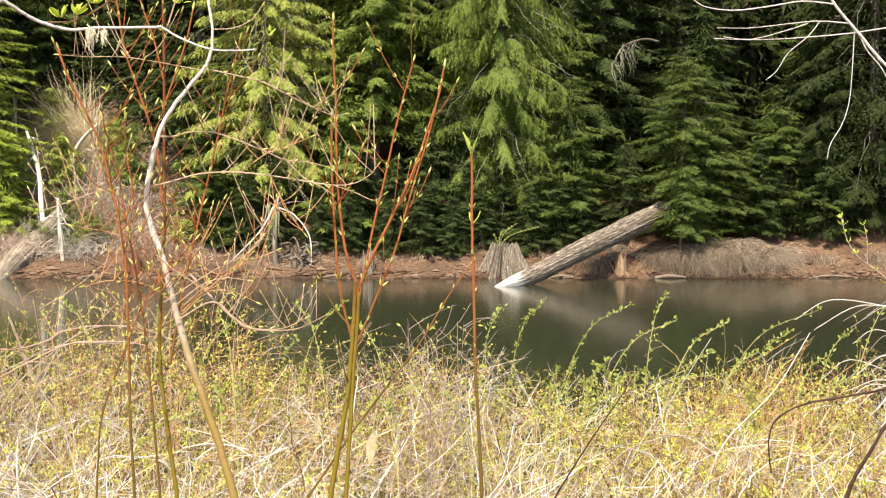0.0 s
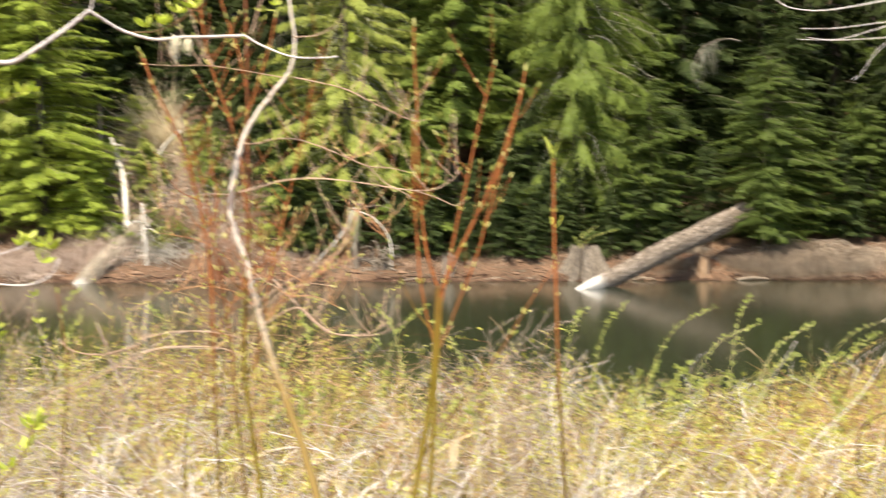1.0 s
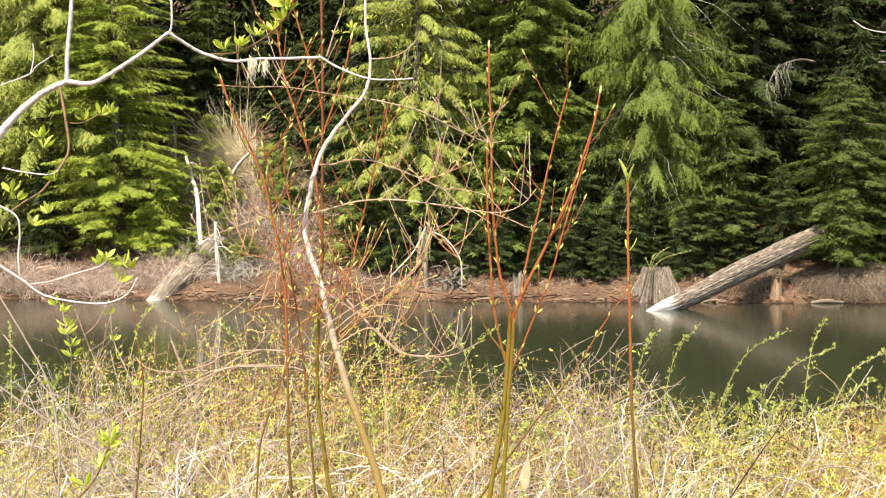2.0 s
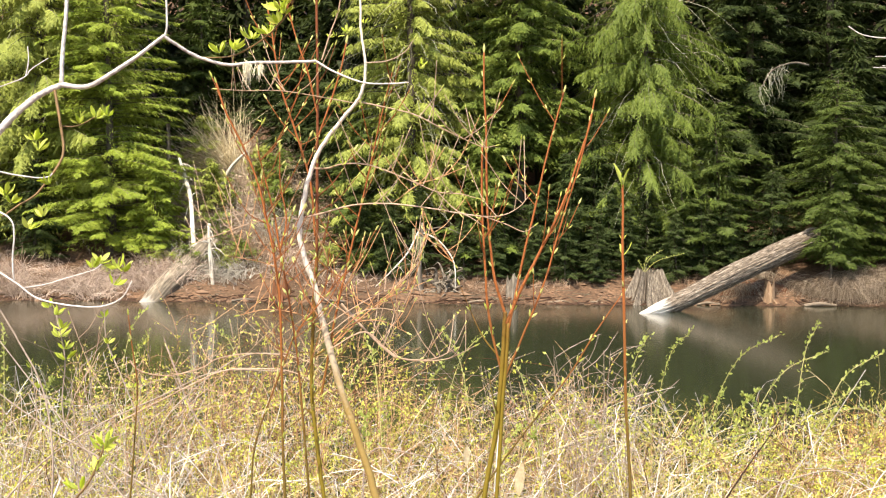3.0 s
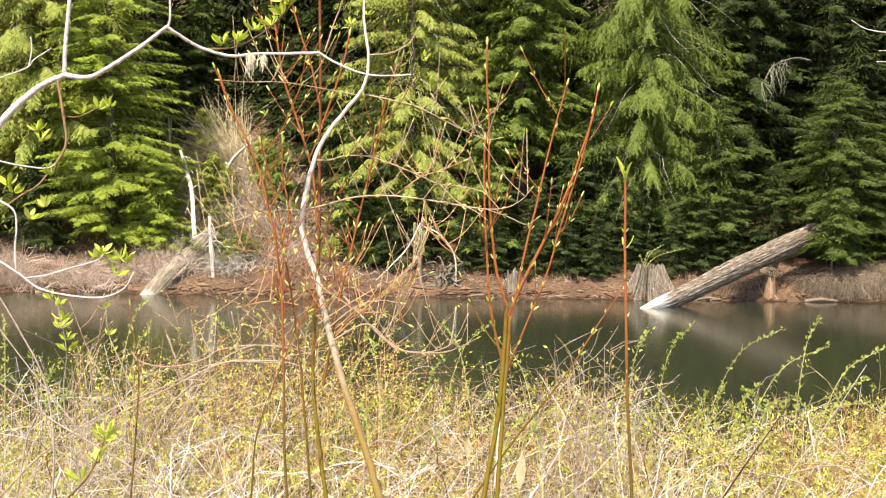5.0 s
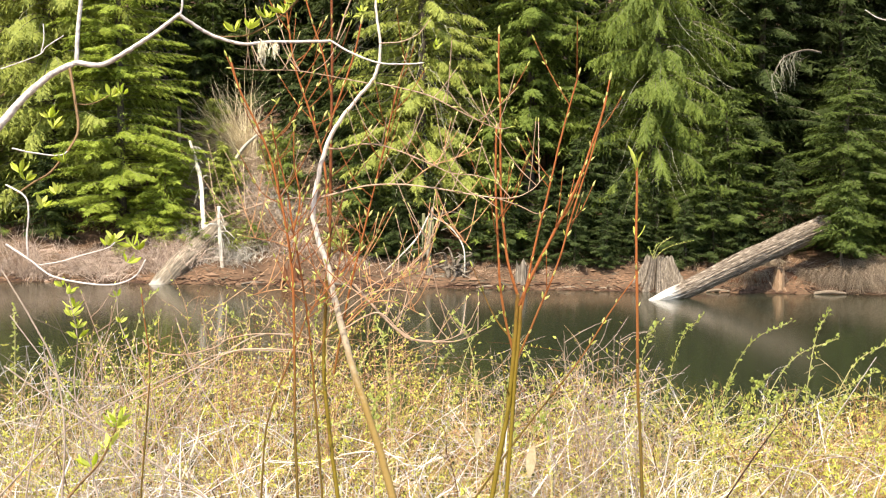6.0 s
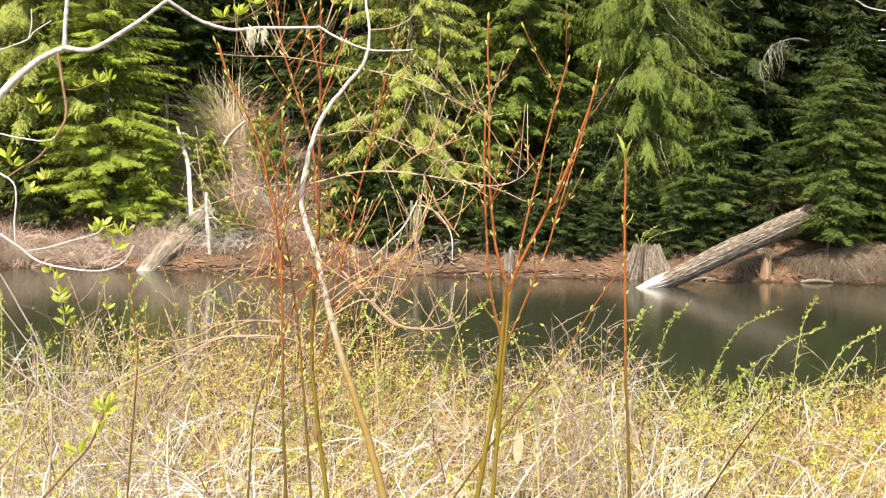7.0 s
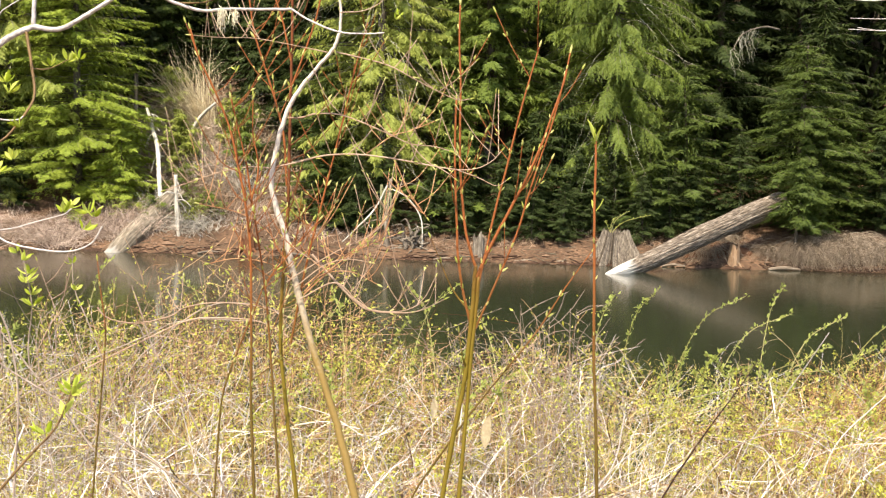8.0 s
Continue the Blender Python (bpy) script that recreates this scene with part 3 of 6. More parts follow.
# ---- far bank: log, stumps, snags ----
def rough_round(name, points, radii, material, parent=None, label="", sides=18, rough=0.06, ridges=9, seed=0, cap=True, steps=6, bark=0.0):
    """A trunk-like solid along points, with ridged uneven bark and closed ends."""
    first, last = Vector(points[0]), Vector(points[-1])
    turn = (last - first).to_track_quat("Z", "Y")
    points = [turn.inverted() @ (Vector(q) - first) for q in points]
    line = curve_through(points, steps)
    k = len(line)
    rad = np.interp(np.linspace(0, 1, k), np.linspace(0, 1, len(radii)), radii)
    v, f = tubes(line[None], rad[None], sides)
    v = v.reshape(k, sides, 3)
    a = np.arange(sides) * 2 * np.pi / sides
    s = np.linspace(0, 1, k)[:, None]
    bump = rough * (0.5 * np.random.default_rng(int(seed * 7) % 1000).normal(0, 1, (k, sides)) + 0.6 * np.sin(a * ridges + 2.0 * np.sin(s * 7 + seed)) + 0.5 * np.sin(a * 3 + s * 9 + seed) + 0.4 * np.sin(a * 5 - s * 23 + seed * 2))
    if bark:
        g = np.random.default_rng(77).normal(0, 1, (k // 7 + 2, sides))
        at = np.linspace(0, len(g) - 1.001, k)
        lo = at.astype(int)
        fr = (at - lo)[:, None]
        bump = bump + bark * (g[lo] * (1 - fr) + g[lo + 1] * fr).clip(-1.6, 1.2)
    v = line[:, None] + (v - line[:, None]) * (1 + bump)[..., None]
    v = v.reshape(-1, 3)
    faces = [f]
    if cap:
        v = np.concatenate([v, line[:1], line[-1:]])
        i = np.arange(sides)
        faces.append(np.stack([(i + 1) % sides, i, np.full(sides, k * sides)], -1))
        e = (k - 1) * sides
        faces.append(np.stack([e + i, e + (i + 1) % sides, np.full(sides, k * sides + 1)], -1))
    ob = solid(name, v, faces, material, parent, label, smooth=True)
    ob.matrix_basis = Matrix.Translation(first) @ turn.to_matrix().to_4x4()
    return ob


def stump(name, label, x, y, z, wide, tall, seed, material=M_STUMP, flare=1.45, sides=40, jag=0.12, roots=5):
    """An old cut or broken stump: flared, fluted flanks with furrows and a ragged top."""
    r = np.random.default_rng(seed)
    ob = thing(name, (x, y, z), label, "tree stump", "old stumps on the far bank")
    k = 9
    s = np.linspace(0, 1, k)[:, None]
    a = (np.arange(sides) * 2 * np.pi / sides)[None]
    flute = 0.26 * (np.abs(np.sin(a * 5 + seed)) - 0.6) + 0.07 * np.sin(a * 14 + seed * 2) + 0.05 * r.normal(0, 1, (1, sides))
    for crack in r.uniform(0, 2 * np.pi, 14):
        flute = flute - r.uniform(0.15, 0.5) * np.exp(-((np.mod(a - crack + np.pi, 2 * np.pi) - np.pi) / r.uniform(0.03, 0.075)) ** 2)
    rad = wide / 2 * (1 + (flare - 1) * (1 - s) ** 1.25) * (1 + flute * (1.1 - 0.5 * s))
    top = tall * (1 + jag * (np.sin(a * 3 + seed) + 0.6 * r.normal(0, 1, (1, sides))))
    z_ = -0.25 + (top + 0.25) * s
    v = np.stack([rad * np.cos(a), rad * np.sin(a), z_ + 0 * rad], -1)
    inner = np.stack([rad[-1] * 0.55 * np.cos(a[0]), rad[-1] * 0.55 * np.sin(a[0]), np.full(sides, tall * 0.8) + r.normal(0, 0.03, sides)], -1)
    v = np.concatenate([v.reshape(-1, 3), inner, [[0, 0, tall * 0.7]]])
    i, j = np.meshgrid(np.arange(k), np.arange(sides), indexing="ij")
    f = np.stack([i * sides + j, i * sides + (j + 1) % sides, (i + 1) * sides + (j + 1) % sides, (i + 1) * sides + j], -1).reshape(-1, 4)
    q = np.arange(sides)
    e = k * sides
    solid("trunk_base", v, [f, np.stack([e + q, e + (q + 1) % sides, np.full(sides, e + sides)], -1)], material, ob)
    for n in range(roots):
        t = r.uniform(0, 2 * np.pi)
        d = np.array([np.cos(t), np.sin(t), 0])
        p = [d * wide * 0.55 + [0, 0, tall * 0.25], d * wide * 0.85 + [0, 0, 0.02], d * wide * 1.15 + [0, 0, -0.2]]
        rough_round("root", p, (wide * 0.11, wide * 0.08, wide * 0.04), material, ob, sides=8, ridges=3, seed=n)
    return ob


log = thing("leaning_log", (1.3, 32.7, 0), "weathered fallen conifer log leaning from the bank into the water", "log")
log.location = (0, 0, 0)
rough_round("trunk", [(1.0, 32.0, -0.20), (1.3, 32.3, -0.04), (1.95, 32.9, 0.168), (3.2, 34.07, 0.68), (4.2, 35.03, 1.07), (5.21, 36.0, 1.46), (5.6, 36.4, 1.60)],
            (0.03, 0.10, 0.19, 0.225, 0.24, 0.25, 0.25), M_LEANLOG, log, sides=90, rough=0.035, ridges=9, seed=2, steps=16, bark=0.075)
stump("old_stump", "broad grey fluted old stump at the waterline", 1.52, 35.4, 0.06, 0.62, 0.72, 3, flare=2.6, jag=0.07, sides=200)
stump("broken_stump", "small split reddish stump standing in the shallows", 4.34, 35.1, 0.0, 0.26, 0.52, 8, M_SPLIT, 1.25, 16, 0.15, 2)
stump("broken_stump", "pale leaning stump remnant at the waterline", -1.8, 35.3, 0.0, 0.26, 0.6, 11, M_STUMP, 1.5, 18, 0.12)
stump("broken_stump", "low rotten stump on the red bank", -7.5, 35.3, 0.05, 0.4, 0.38, 17, M_ROT, 1.4, 18, 0.3)
rot = thing("rotten_log", (0, 0, 0), "crumbled red rotten wood slumped behind the log", "rotten log")
rough_round("trunk", [(3.05, 35.5, 0.02), (3.6, 35.65, 0.22), (4.2, 35.7, 0.30), (4.8, 35.75, 0.2)], (0.12, 0.26, 0.3, 0.2), M_ROT, rot, sides=30, rough=0.12, ridges=5, seed=3, steps=9, bark=0.09)


def snag(label, points, radii, seed, limbs=4, spread=0.5, material=M_LOG_BARE):
    r = np.random.default_rng(seed)
    ob = thing("dead_snag", (0, 0, 0), label, "snag", "dead snags on the far bank")
    rough_round("trunk", points, radii, material, ob, sides=14, rough=0.12, ridges=3, seed=seed, bark=0.12)
    line = curve_through(points)
    for k in range(limbs):
        p = line[int(len(line) * r.uniform(0.3, 0.98)) - 1]
        d = unit(np.array([r.normal(0, 1), r.normal(0, 0.7), r.normal(-0.1, 0.5)]))
        n = spread * r.uniform(0.5, 1.2)
        rough_round("limb", [p, p + d * n * 0.5 + [0, 0, 0.05], p + d * n + [0, 0, -0.2 * n]], (radii[-1] * 0.5, radii[-1] * 0.35, 0.006), material, ob, sides=6, ridges=3, seed=k)
    return ob


snag("bleached leaning snag among grey brush", [(-9.40, 35.9, 0.25), (-9.5, 36.0, 1.1), (-9.53, 36.0, 1.92)], (0.05, 0.05, 0.04), 1, 12)
snag("tall pale dead snag on the slope", [(-10.15, 37.0, 0.9), (-10.25, 37.1, 1.7), (-10.42, 37.5, 2.6), (-10.7, 37.9, 3.2), (-10.86, 38.0, 3.65)], (0.075, 0.065, 0.05, 0.055, 0.03), 2, 11)
snag("short broken snag on the slope", [(-11.3, 38.6, 1.2), (-11.32, 38.6, 3.0), (-11.33, 38.6, 4.6)], (0.075, 0.06, 0.05), 3, 2, material=M_STUMP)
snag("mossy dead snag with drooping white limbs", [(-4.1, 35.7, 0.1), (-4.12, 35.7, 0.9), (-4.05, 35.8, 1.95)], (0.085, 0.06, 0.035), 4, 6, 0.9, M_STUMP)
snag("curved bleached dead limb on the shore", [(-4.0, 35.6, 1.7), (-3.6, 35.5, 1.5), (-3.25, 35.5, 1.0), (-3.2, 35.5, 0.3)], (0.014, 0.018, 0.016, 0.012), 5, 2, 0.4)
snag("curved bleached dead limb on the shore", [(-4.1, 35.6, 1.8), (-4.4, 35.5, 1.2), (-4.8, 35.5, 0.75), (-5.2, 35.5, 0.35)], (0.014, 0.02, 0.018, 0.012), 6, 2, 0.4)
snag("pale snag stem on the upper slope", [(-10.6, 39.6, 1.6), (-10.2, 39.4, 2.6), (-9.7, 39.0, 3.4), (-9.2, 38.8, 3.85)], (0.05, 0.05, 0.045, 0.03), 7, 0)

pale = thing("fallen_log", (0, 0, 0), "pale weathered log sloping down the bank into the water", "log")
rough_round("trunk", [(-10.87, 34.55, -0.33), (-10.75, 34.85, -0.12), (-10.5, 35.5, 0.33), (-10.1, 36.5, 0.93), (-9.8, 37.3, 1.38)], (0.22, 0.26, 0.29, 0.29, 0.27), M_PALELOG, pale, sides=50, rough=0.03, seed=4, steps=12, bark=0.04)

root = thing("root_wad", (-3.45, 35.6, 0.2), "grey upturned tangle of dead roots on the shore", "root wad")
r = np.random.default_rng(44)
for k in range(34):
    t, e = r.uniform(0, 2 * np.pi), r.uniform(-0.3, 1.3)
    d = np.array([np.cos(t) * np.cos(e), 0.6 * np.sin(t) * np.cos(e), np.sin(e)])
    n = r.uniform(0.3, 0.75)
    a = np.array([r.normal(0, 0.15), r.normal(0, 0.08), r.uniform(0.0, 0.35)])
    rough_round("root", [a, a + d * n * 0.4 + r.normal(0, 0.05, 3), a + d * n * 0.75 + r.normal(0, 0.07, 3), a + d * n + [r.normal(0, 0.1), 0, -0.12]], (r.uniform(0.025, 0.06), 0.03, 0.018, 0.006), M_STUMP, root, sides=7, ridges=3, seed=k, bark=0.1)

for x, y, long, turn, rad, mat in ((-0.6, 35.0, 0.72, 4, 0.036, M_LOG), (0.2, 34.95, 0.48, -6, 0.030, M_LOG), (5.5, 34.85, 0.75, 3, 0.05, M_LOG), (-2.6, 35.05, 0.56, 10, 0.030, M_LOG),
                                   (-6.4, 35.05, 1.04, -5, 0.036, M_STUMP), (7.6, 35.0, 0.72, -3, 0.024, M_LOG), (-8.4, 35.1, 0.64, 12, 0.030, M_STUMP), (9.4, 35.0, 0.88, 5, 0.030, M_LOG), (2.9, 34.95, 0.56, 2, 0.036, M_LOG)):
    c, s_ = math.cos(radians(turn)) * long / 2, math.sin(radians(turn)) * long / 2
    w = thing("driftwood", (x, y, 0.03), "waterlogged piece of driftwood at the shore", "driftwood", "driftwood along the shore")
    rough_round("stick", [(-c, -s_, -0.01), (0, 0, 0.03), (c, s_, 0.0)], (rad * 0.8, rad, rad * 0.6), mat, w, sides=9, seed=x)


# ---- far bank: brush, grass, clods ----
def brush(name, label, category, x, y, wide, tall, count, seed, material, radius=0.006, spread=0.8, sag=0.5, kind="", twist=0.05, deep=0.6):
    """A bush of bare arching twigs, or a tussock of long blades, that springs from the ground."""
    r = np.random.default_rng(seed)
    z = float(height(x, y))
    ob = thing(name, (x, y, z), label, category, kind=kind)
    bx, by = r.normal(0, wide * 0.25, count), r.normal(0, wide * 0.25 * deep, count)
    bz = height(x + bx, y + by) - z - 0.03
    t = np.linspace(0, 1, 4)
    a = r.uniform(0, 2 * np.pi, count)
    ln = tall * r.uniform(0.45, 1.1, count)
    lean = spread * r.uniform(0.1, 1.0, count)
    d = np.stack([np.cos(a) * lean, np.sin(a) * lean * deep, np.ones(count)], -1)
    p = np.stack([bx, by, bz], -1)[:, None] + d[:, None] * (t[None] * ln[:, None])[..., None]
    p[..., 2] -= sag * (t ** 2.2)[None] * ln[:, None] * (0.4 + lean[:, None])
    p += r.normal(0, twist, p.shape) * t[None, :, None] * tall
    v, f = tubes(p, np.tile(radius * (1.15 - t), (count, 1)) * r.uniform(0.6, 1.4, (count, 1)), 3)
    solid("growth", v, f, material, ob)["kind"] = "stuff"
    return ob


def overhang(x, y, seed):
    """A tussock on the brow of the bank whose long blades arch over and hang down its face."""
    r = np.random.default_rng(seed)
    n, z = 360, float(height(x, y))
    ob = thing("grass_tussock", (x, y, z), "long dry tan grass tussock hanging over the bank", "grass tussock", "grass tussocks on the far bank")
    t = np.linspace(0, 1, 6)
    bx, by = r.normal(0, 0.16, n), r.normal(0, 0.16, n)
    a = r.normal(-np.pi / 2 + r.normal(0, 0.5), 0.95, n)
    ln, rise = r.uniform(0.35, 1.15, n) * r.uniform(0.75, 1.1), r.uniform(0.4, 1.5, n)
    px = bx[:, None] + np.cos(a)[:, None] * ln[:, None] * t ** 0.9
    py = by[:, None] + np.sin(a)[:, None] * ln[:, None] * t ** 0.9
    pz = (rise[:, None] * t - (rise + r.uniform(0.0, 0.75, n))[:, None] * t ** 2) * ln[:, None] + 0.05
    pz = np.maximum(pz, np.maximum(height(x + px, y + py), 0.0) - z + 0.015 + r.uniform(0, 0.08, (n, 1)))
    pz[:, 0] = height(x + bx, y + by) - z - 0.03
    v, f = tubes(np.stack([px, py, pz], -1), np.tile(0.0055 * (1.15 - t), (n, 1)) * r.uniform(0.6, 1.4, (n, 1)), 3)
    solid("growth", v, f, M_DEADGRASS, ob)["kind"] = "stuff"
    return ob


r = np.random.default_rng(50)
for k in range(22):
    overhang(6.7 + 0.95 * r.normal(), 35.95 + r.uniform(-0.5, 0.4), 60 + k)
for k in range(9):
    brush("grass_tussock", "sparse dry grass on the bank", "grass tussock", 9.6 + 0.7 * k + r.normal(0, 0.2), 35.7 + r.uniform(-0.2, 0.5), 0.7, r.uniform(0.35, 0.6), 130, 80 + k, M_DEADGRASS, 0.006, 1.0, 0.7)
for k in range(34):
    x = -18.6 + 0.245 * k + r.normal(0, 0.12)
    brush("dead_shrub", "tangle of bare pinkish tan brush on the bank", "shrub", x, 35.1 + r.uniform(0.0, 1.5), 0.9, r.uniform(0.7, 1.45), 150, 100 + k, M_BRUSH if k % 4 else M_BRUSH_RED, 0.007, 1.3, 0.6, twist=0.11)
for k in range(26):
    x = -6.9 + 0.47 * k + r.normal(0, 0.15)
    brush("dead_shrub", "low bare brush and bracken on the dirt bank", "shrub", x, 35.9 + r.uniform(-0.3, 0.9), 0.8, r.uniform(0.2, 0.45), 50, 210 + k, M_BRUSH_RED, 0.006, 1.5, 0.6, twist=0.12)
for k, (x, y, tall, mat) in enumerate(((-9.6, 36.4, 1.3, M_BRUSH_GREY), (-9.0, 36.5, 1.2, M_BRUSH_GREY), (-10.6, 37.2, 1.2, M_BRUSH_GREY), (-8.6, 37.2, 1.4, M_BRUSH_RED), (-9.7, 38.0, 1.8, M_BRUSH_RED),
                                       (-8.4, 38.3, 2.0, M_BRUSH_GREY), (-9.1, 39.3, 2.0, M_BRUSH), (-10.9, 39.4, 1.2, M_BRUSH), (-10.1, 40.3, 1.9, M_BRUSH), (-11.2, 40.2, 2.1, M_BRUSH), (-11.2, 38.4, 1.2, M_BRUSH),
                                       (-8.0, 40.0, 1.9, M_BRUSH_RED), (-7.7, 37.0, 1.0, M_BRUSH), (-7.0, 36.6, 0.7, M_BRUSH_RED), (-6.2, 36.5, 0.6, M_BRUSH), (-7.6, 38.4, 1.7, M_BRUSH_RED), (-8.9, 40.8, 2.3, M_BRUSH_RED), (-9.9, 41.4, 2.4, M_BRUSH_RED), (-11.0, 41.6, 2.2, M_BRUSH),
                                       (-10.2, 38.6, 1.6, M_BRUSH), (-9.0, 37.7, 1.6, M_BRUSH_RED), (-7.4, 39.4, 2.0, M_BRUSH_RED), (-11.6, 37.4, 0.9, M_BRUSH_RED), (-12.4, 36.7, 0.8, M_BRUSH_RED))):
    brush("dead_shrub", "bare twiggy shrub on the overgrown slope", "shrub", x, y, 1.3, tall * 0.72, 170, 130 + k, mat, 0.007, 1.5, 0.5, twist=0.15, deep=0.9)
for k in range(14):
    brush("dead_shrub", "low tangle of bare brush on the slope", "shrub", -11.9 + 0.12 * k + r.normal(0, 0.1), 38.4 + 2.6 * r.uniform(), 1.2, r.uniform(0.6, 1.1), 110, 330 + k, (M_BRUSH_RED, M_BRUSH, M_TANBUSH)[k % 3], 0.007, 1.5, 0.5, twist=0.15, deep=0.9)
for k in range(22):
    x, y = -10.9 + 4.2 * r.uniform(), 38.6 + 3.8 * r.uniform()
    brush("dead_shrub", "low tangle of bare brush on the slope", "shrub", x, y, 1.6, r.uniform(0.6, 1.2), 105, 260 + k, (M_BRUSH, M_BRUSH_GREY, M_BRUSH_RED, M_TANBUSH)[k % 4], 0.007, 1.6, 0.5, twist=0.16, deep=0.9)
tan_bush = brush("bare_bush", "fine-twigged pale tan bush leaning on the slope", "shrub", -9.75, 40.6, 0.35, 3.0, 420, 160, M_TANBUSH, 0.008, 0.75, 0.3, twist=0.085)
tan_bush.rotation_euler = (0.1, -0.62, 0)
for k in range(14):
    brush("dry_grass_clump", "short dry grass and stalks on the dirt bank", "grass tussock", -6.5 + 0.85 * k + r.normal(0, 0.3), 36.3 + r.uniform(-0.3, 0.5), 0.6, r.uniform(0.2, 0.4), 45, 180 + k, M_DEADGRASS, 0.005, 1.2, 0.5)


def clods():
    """Lumps of earth, chips of bark and stones strewn on the far bank."""
    r = np.random.default_rng(9)
    n = 2600
    x, y = r.uniform(-20, 16, n), 34.9 + r.exponential(0.7, n)
    size = 0.012 + r.exponential(0.016, n)
    corners = np.array([(1, 0, 0), (0, 1, 0), (-1, 0, 0), (0, -1, 0), (0, 0, 0.8), (0, 0, -0.8)], float)
    v = corners[None] * r.uniform(0.5, 1.6, (n, 6, 1)) * size[:, None, None] * np.array([1.3, 1.0, 0.8])
    v = v + np.stack([x, y, height(x, y) + size * 0.2], -1)[:, None]
    tri = np.array([(0, 1, 4), (1, 2, 4), (2, 3, 4), (3, 0, 4), (1, 0, 5), (2, 1, 5), (3, 2, 5), (0, 3, 5)])
    f = (np.arange(n) * 6)[:, None, None] + tri[None]
    ob = solid("bank_rubble", v.reshape(-1, 3), f.reshape(-1, 3), M_BANK)
    tagged(ob, "crumbs of earth, bark chips and stones on the bank", "rubble", kind="stuff")


clods()


def bank_litter():
    """Fallen twigs and sticks on the far bank; dark ones along its edge mimic undercut shade."""
    r = np.random.default_rng(19)
    for name, n, spread, rad, long, mat, label in (("bank_litter", 700, 0.9, 0.005, 0.4, M_LIMB, "fallen twigs and sticks on the dirt bank"),
                                                   ("undercut_shade_sticks", 620, 0.07, 0.018, 0.4, M_DARKTWIG, "dark sticks along the waterline that stand in for undercut shade")):
        x = r.uniform(-20, 15, n)
        y = 35.0 + 0.25 * wave_noise(x * 0.6, x * 0.2, 1.3) - 0.05 + r.exponential(spread, n)
        a = r.normal(0, 0.5, n)
        ln = long * r.uniform(0.4, 1.2, n)
        t = np.linspace(-0.5, 0.5, 4)
        px, py = x[:, None] + np.cos(a)[:, None] * ln[:, None] * t, y[:, None] + np.sin(a)[:, None] * ln[:, None] * t
        p = np.stack([px, py, np.maximum(height(px, py), -0.02) + rad * 0.6 + r.uniform(0, 0.02, (n, 4)) * (spread > 0.1)], -1)
        v, f = tubes(p, np.tile(rad * r.uniform(0.4, 1.3, (n, 1)), (1, 4)), 5)
        tagged(solid(name, v, f, mat), label, "litter", kind="stuff")


bank_litter()


# ---- thicket on the near bank ----
def thicket_top(x, y):
    return 1.2 + 0.12 * wave_noise(x * 1.6, y * 1.3, 2.0) + 0.05 * np.sin(x * 7 + y)


def wander(start, d, length, k, bend, r):
    """Lines of k points that leave start along d and bend at random on their way."""
    n = len(start)
    turn = np.cumsum(r.normal(0, bend, (n, k, 3)), axis=1) + r.normal(0, bend * 1.5, (n, 1, 3)) * np.linspace(0, 1, k)[None, :, None]
    step = unit(d[:, None] + turn) * (length / (k - 1))[:, None, None]
    return start[:, None] + np.concatenate([np.zeros((n, 1, 3)), np.cumsum(step[:, 1:], axis=1)], axis=1)


def bowed(p):
    """Presses lines softly down where they would rise above the thicket."""
    top = thicket_top(p[..., 0], p[..., 1])
    over = np.maximum(p[..., 2] - top, 0)
    p[..., 2] = np.minimum(p[..., 2], top) + 0.16 * (1 - np.exp(-over / 0.16))
    return p


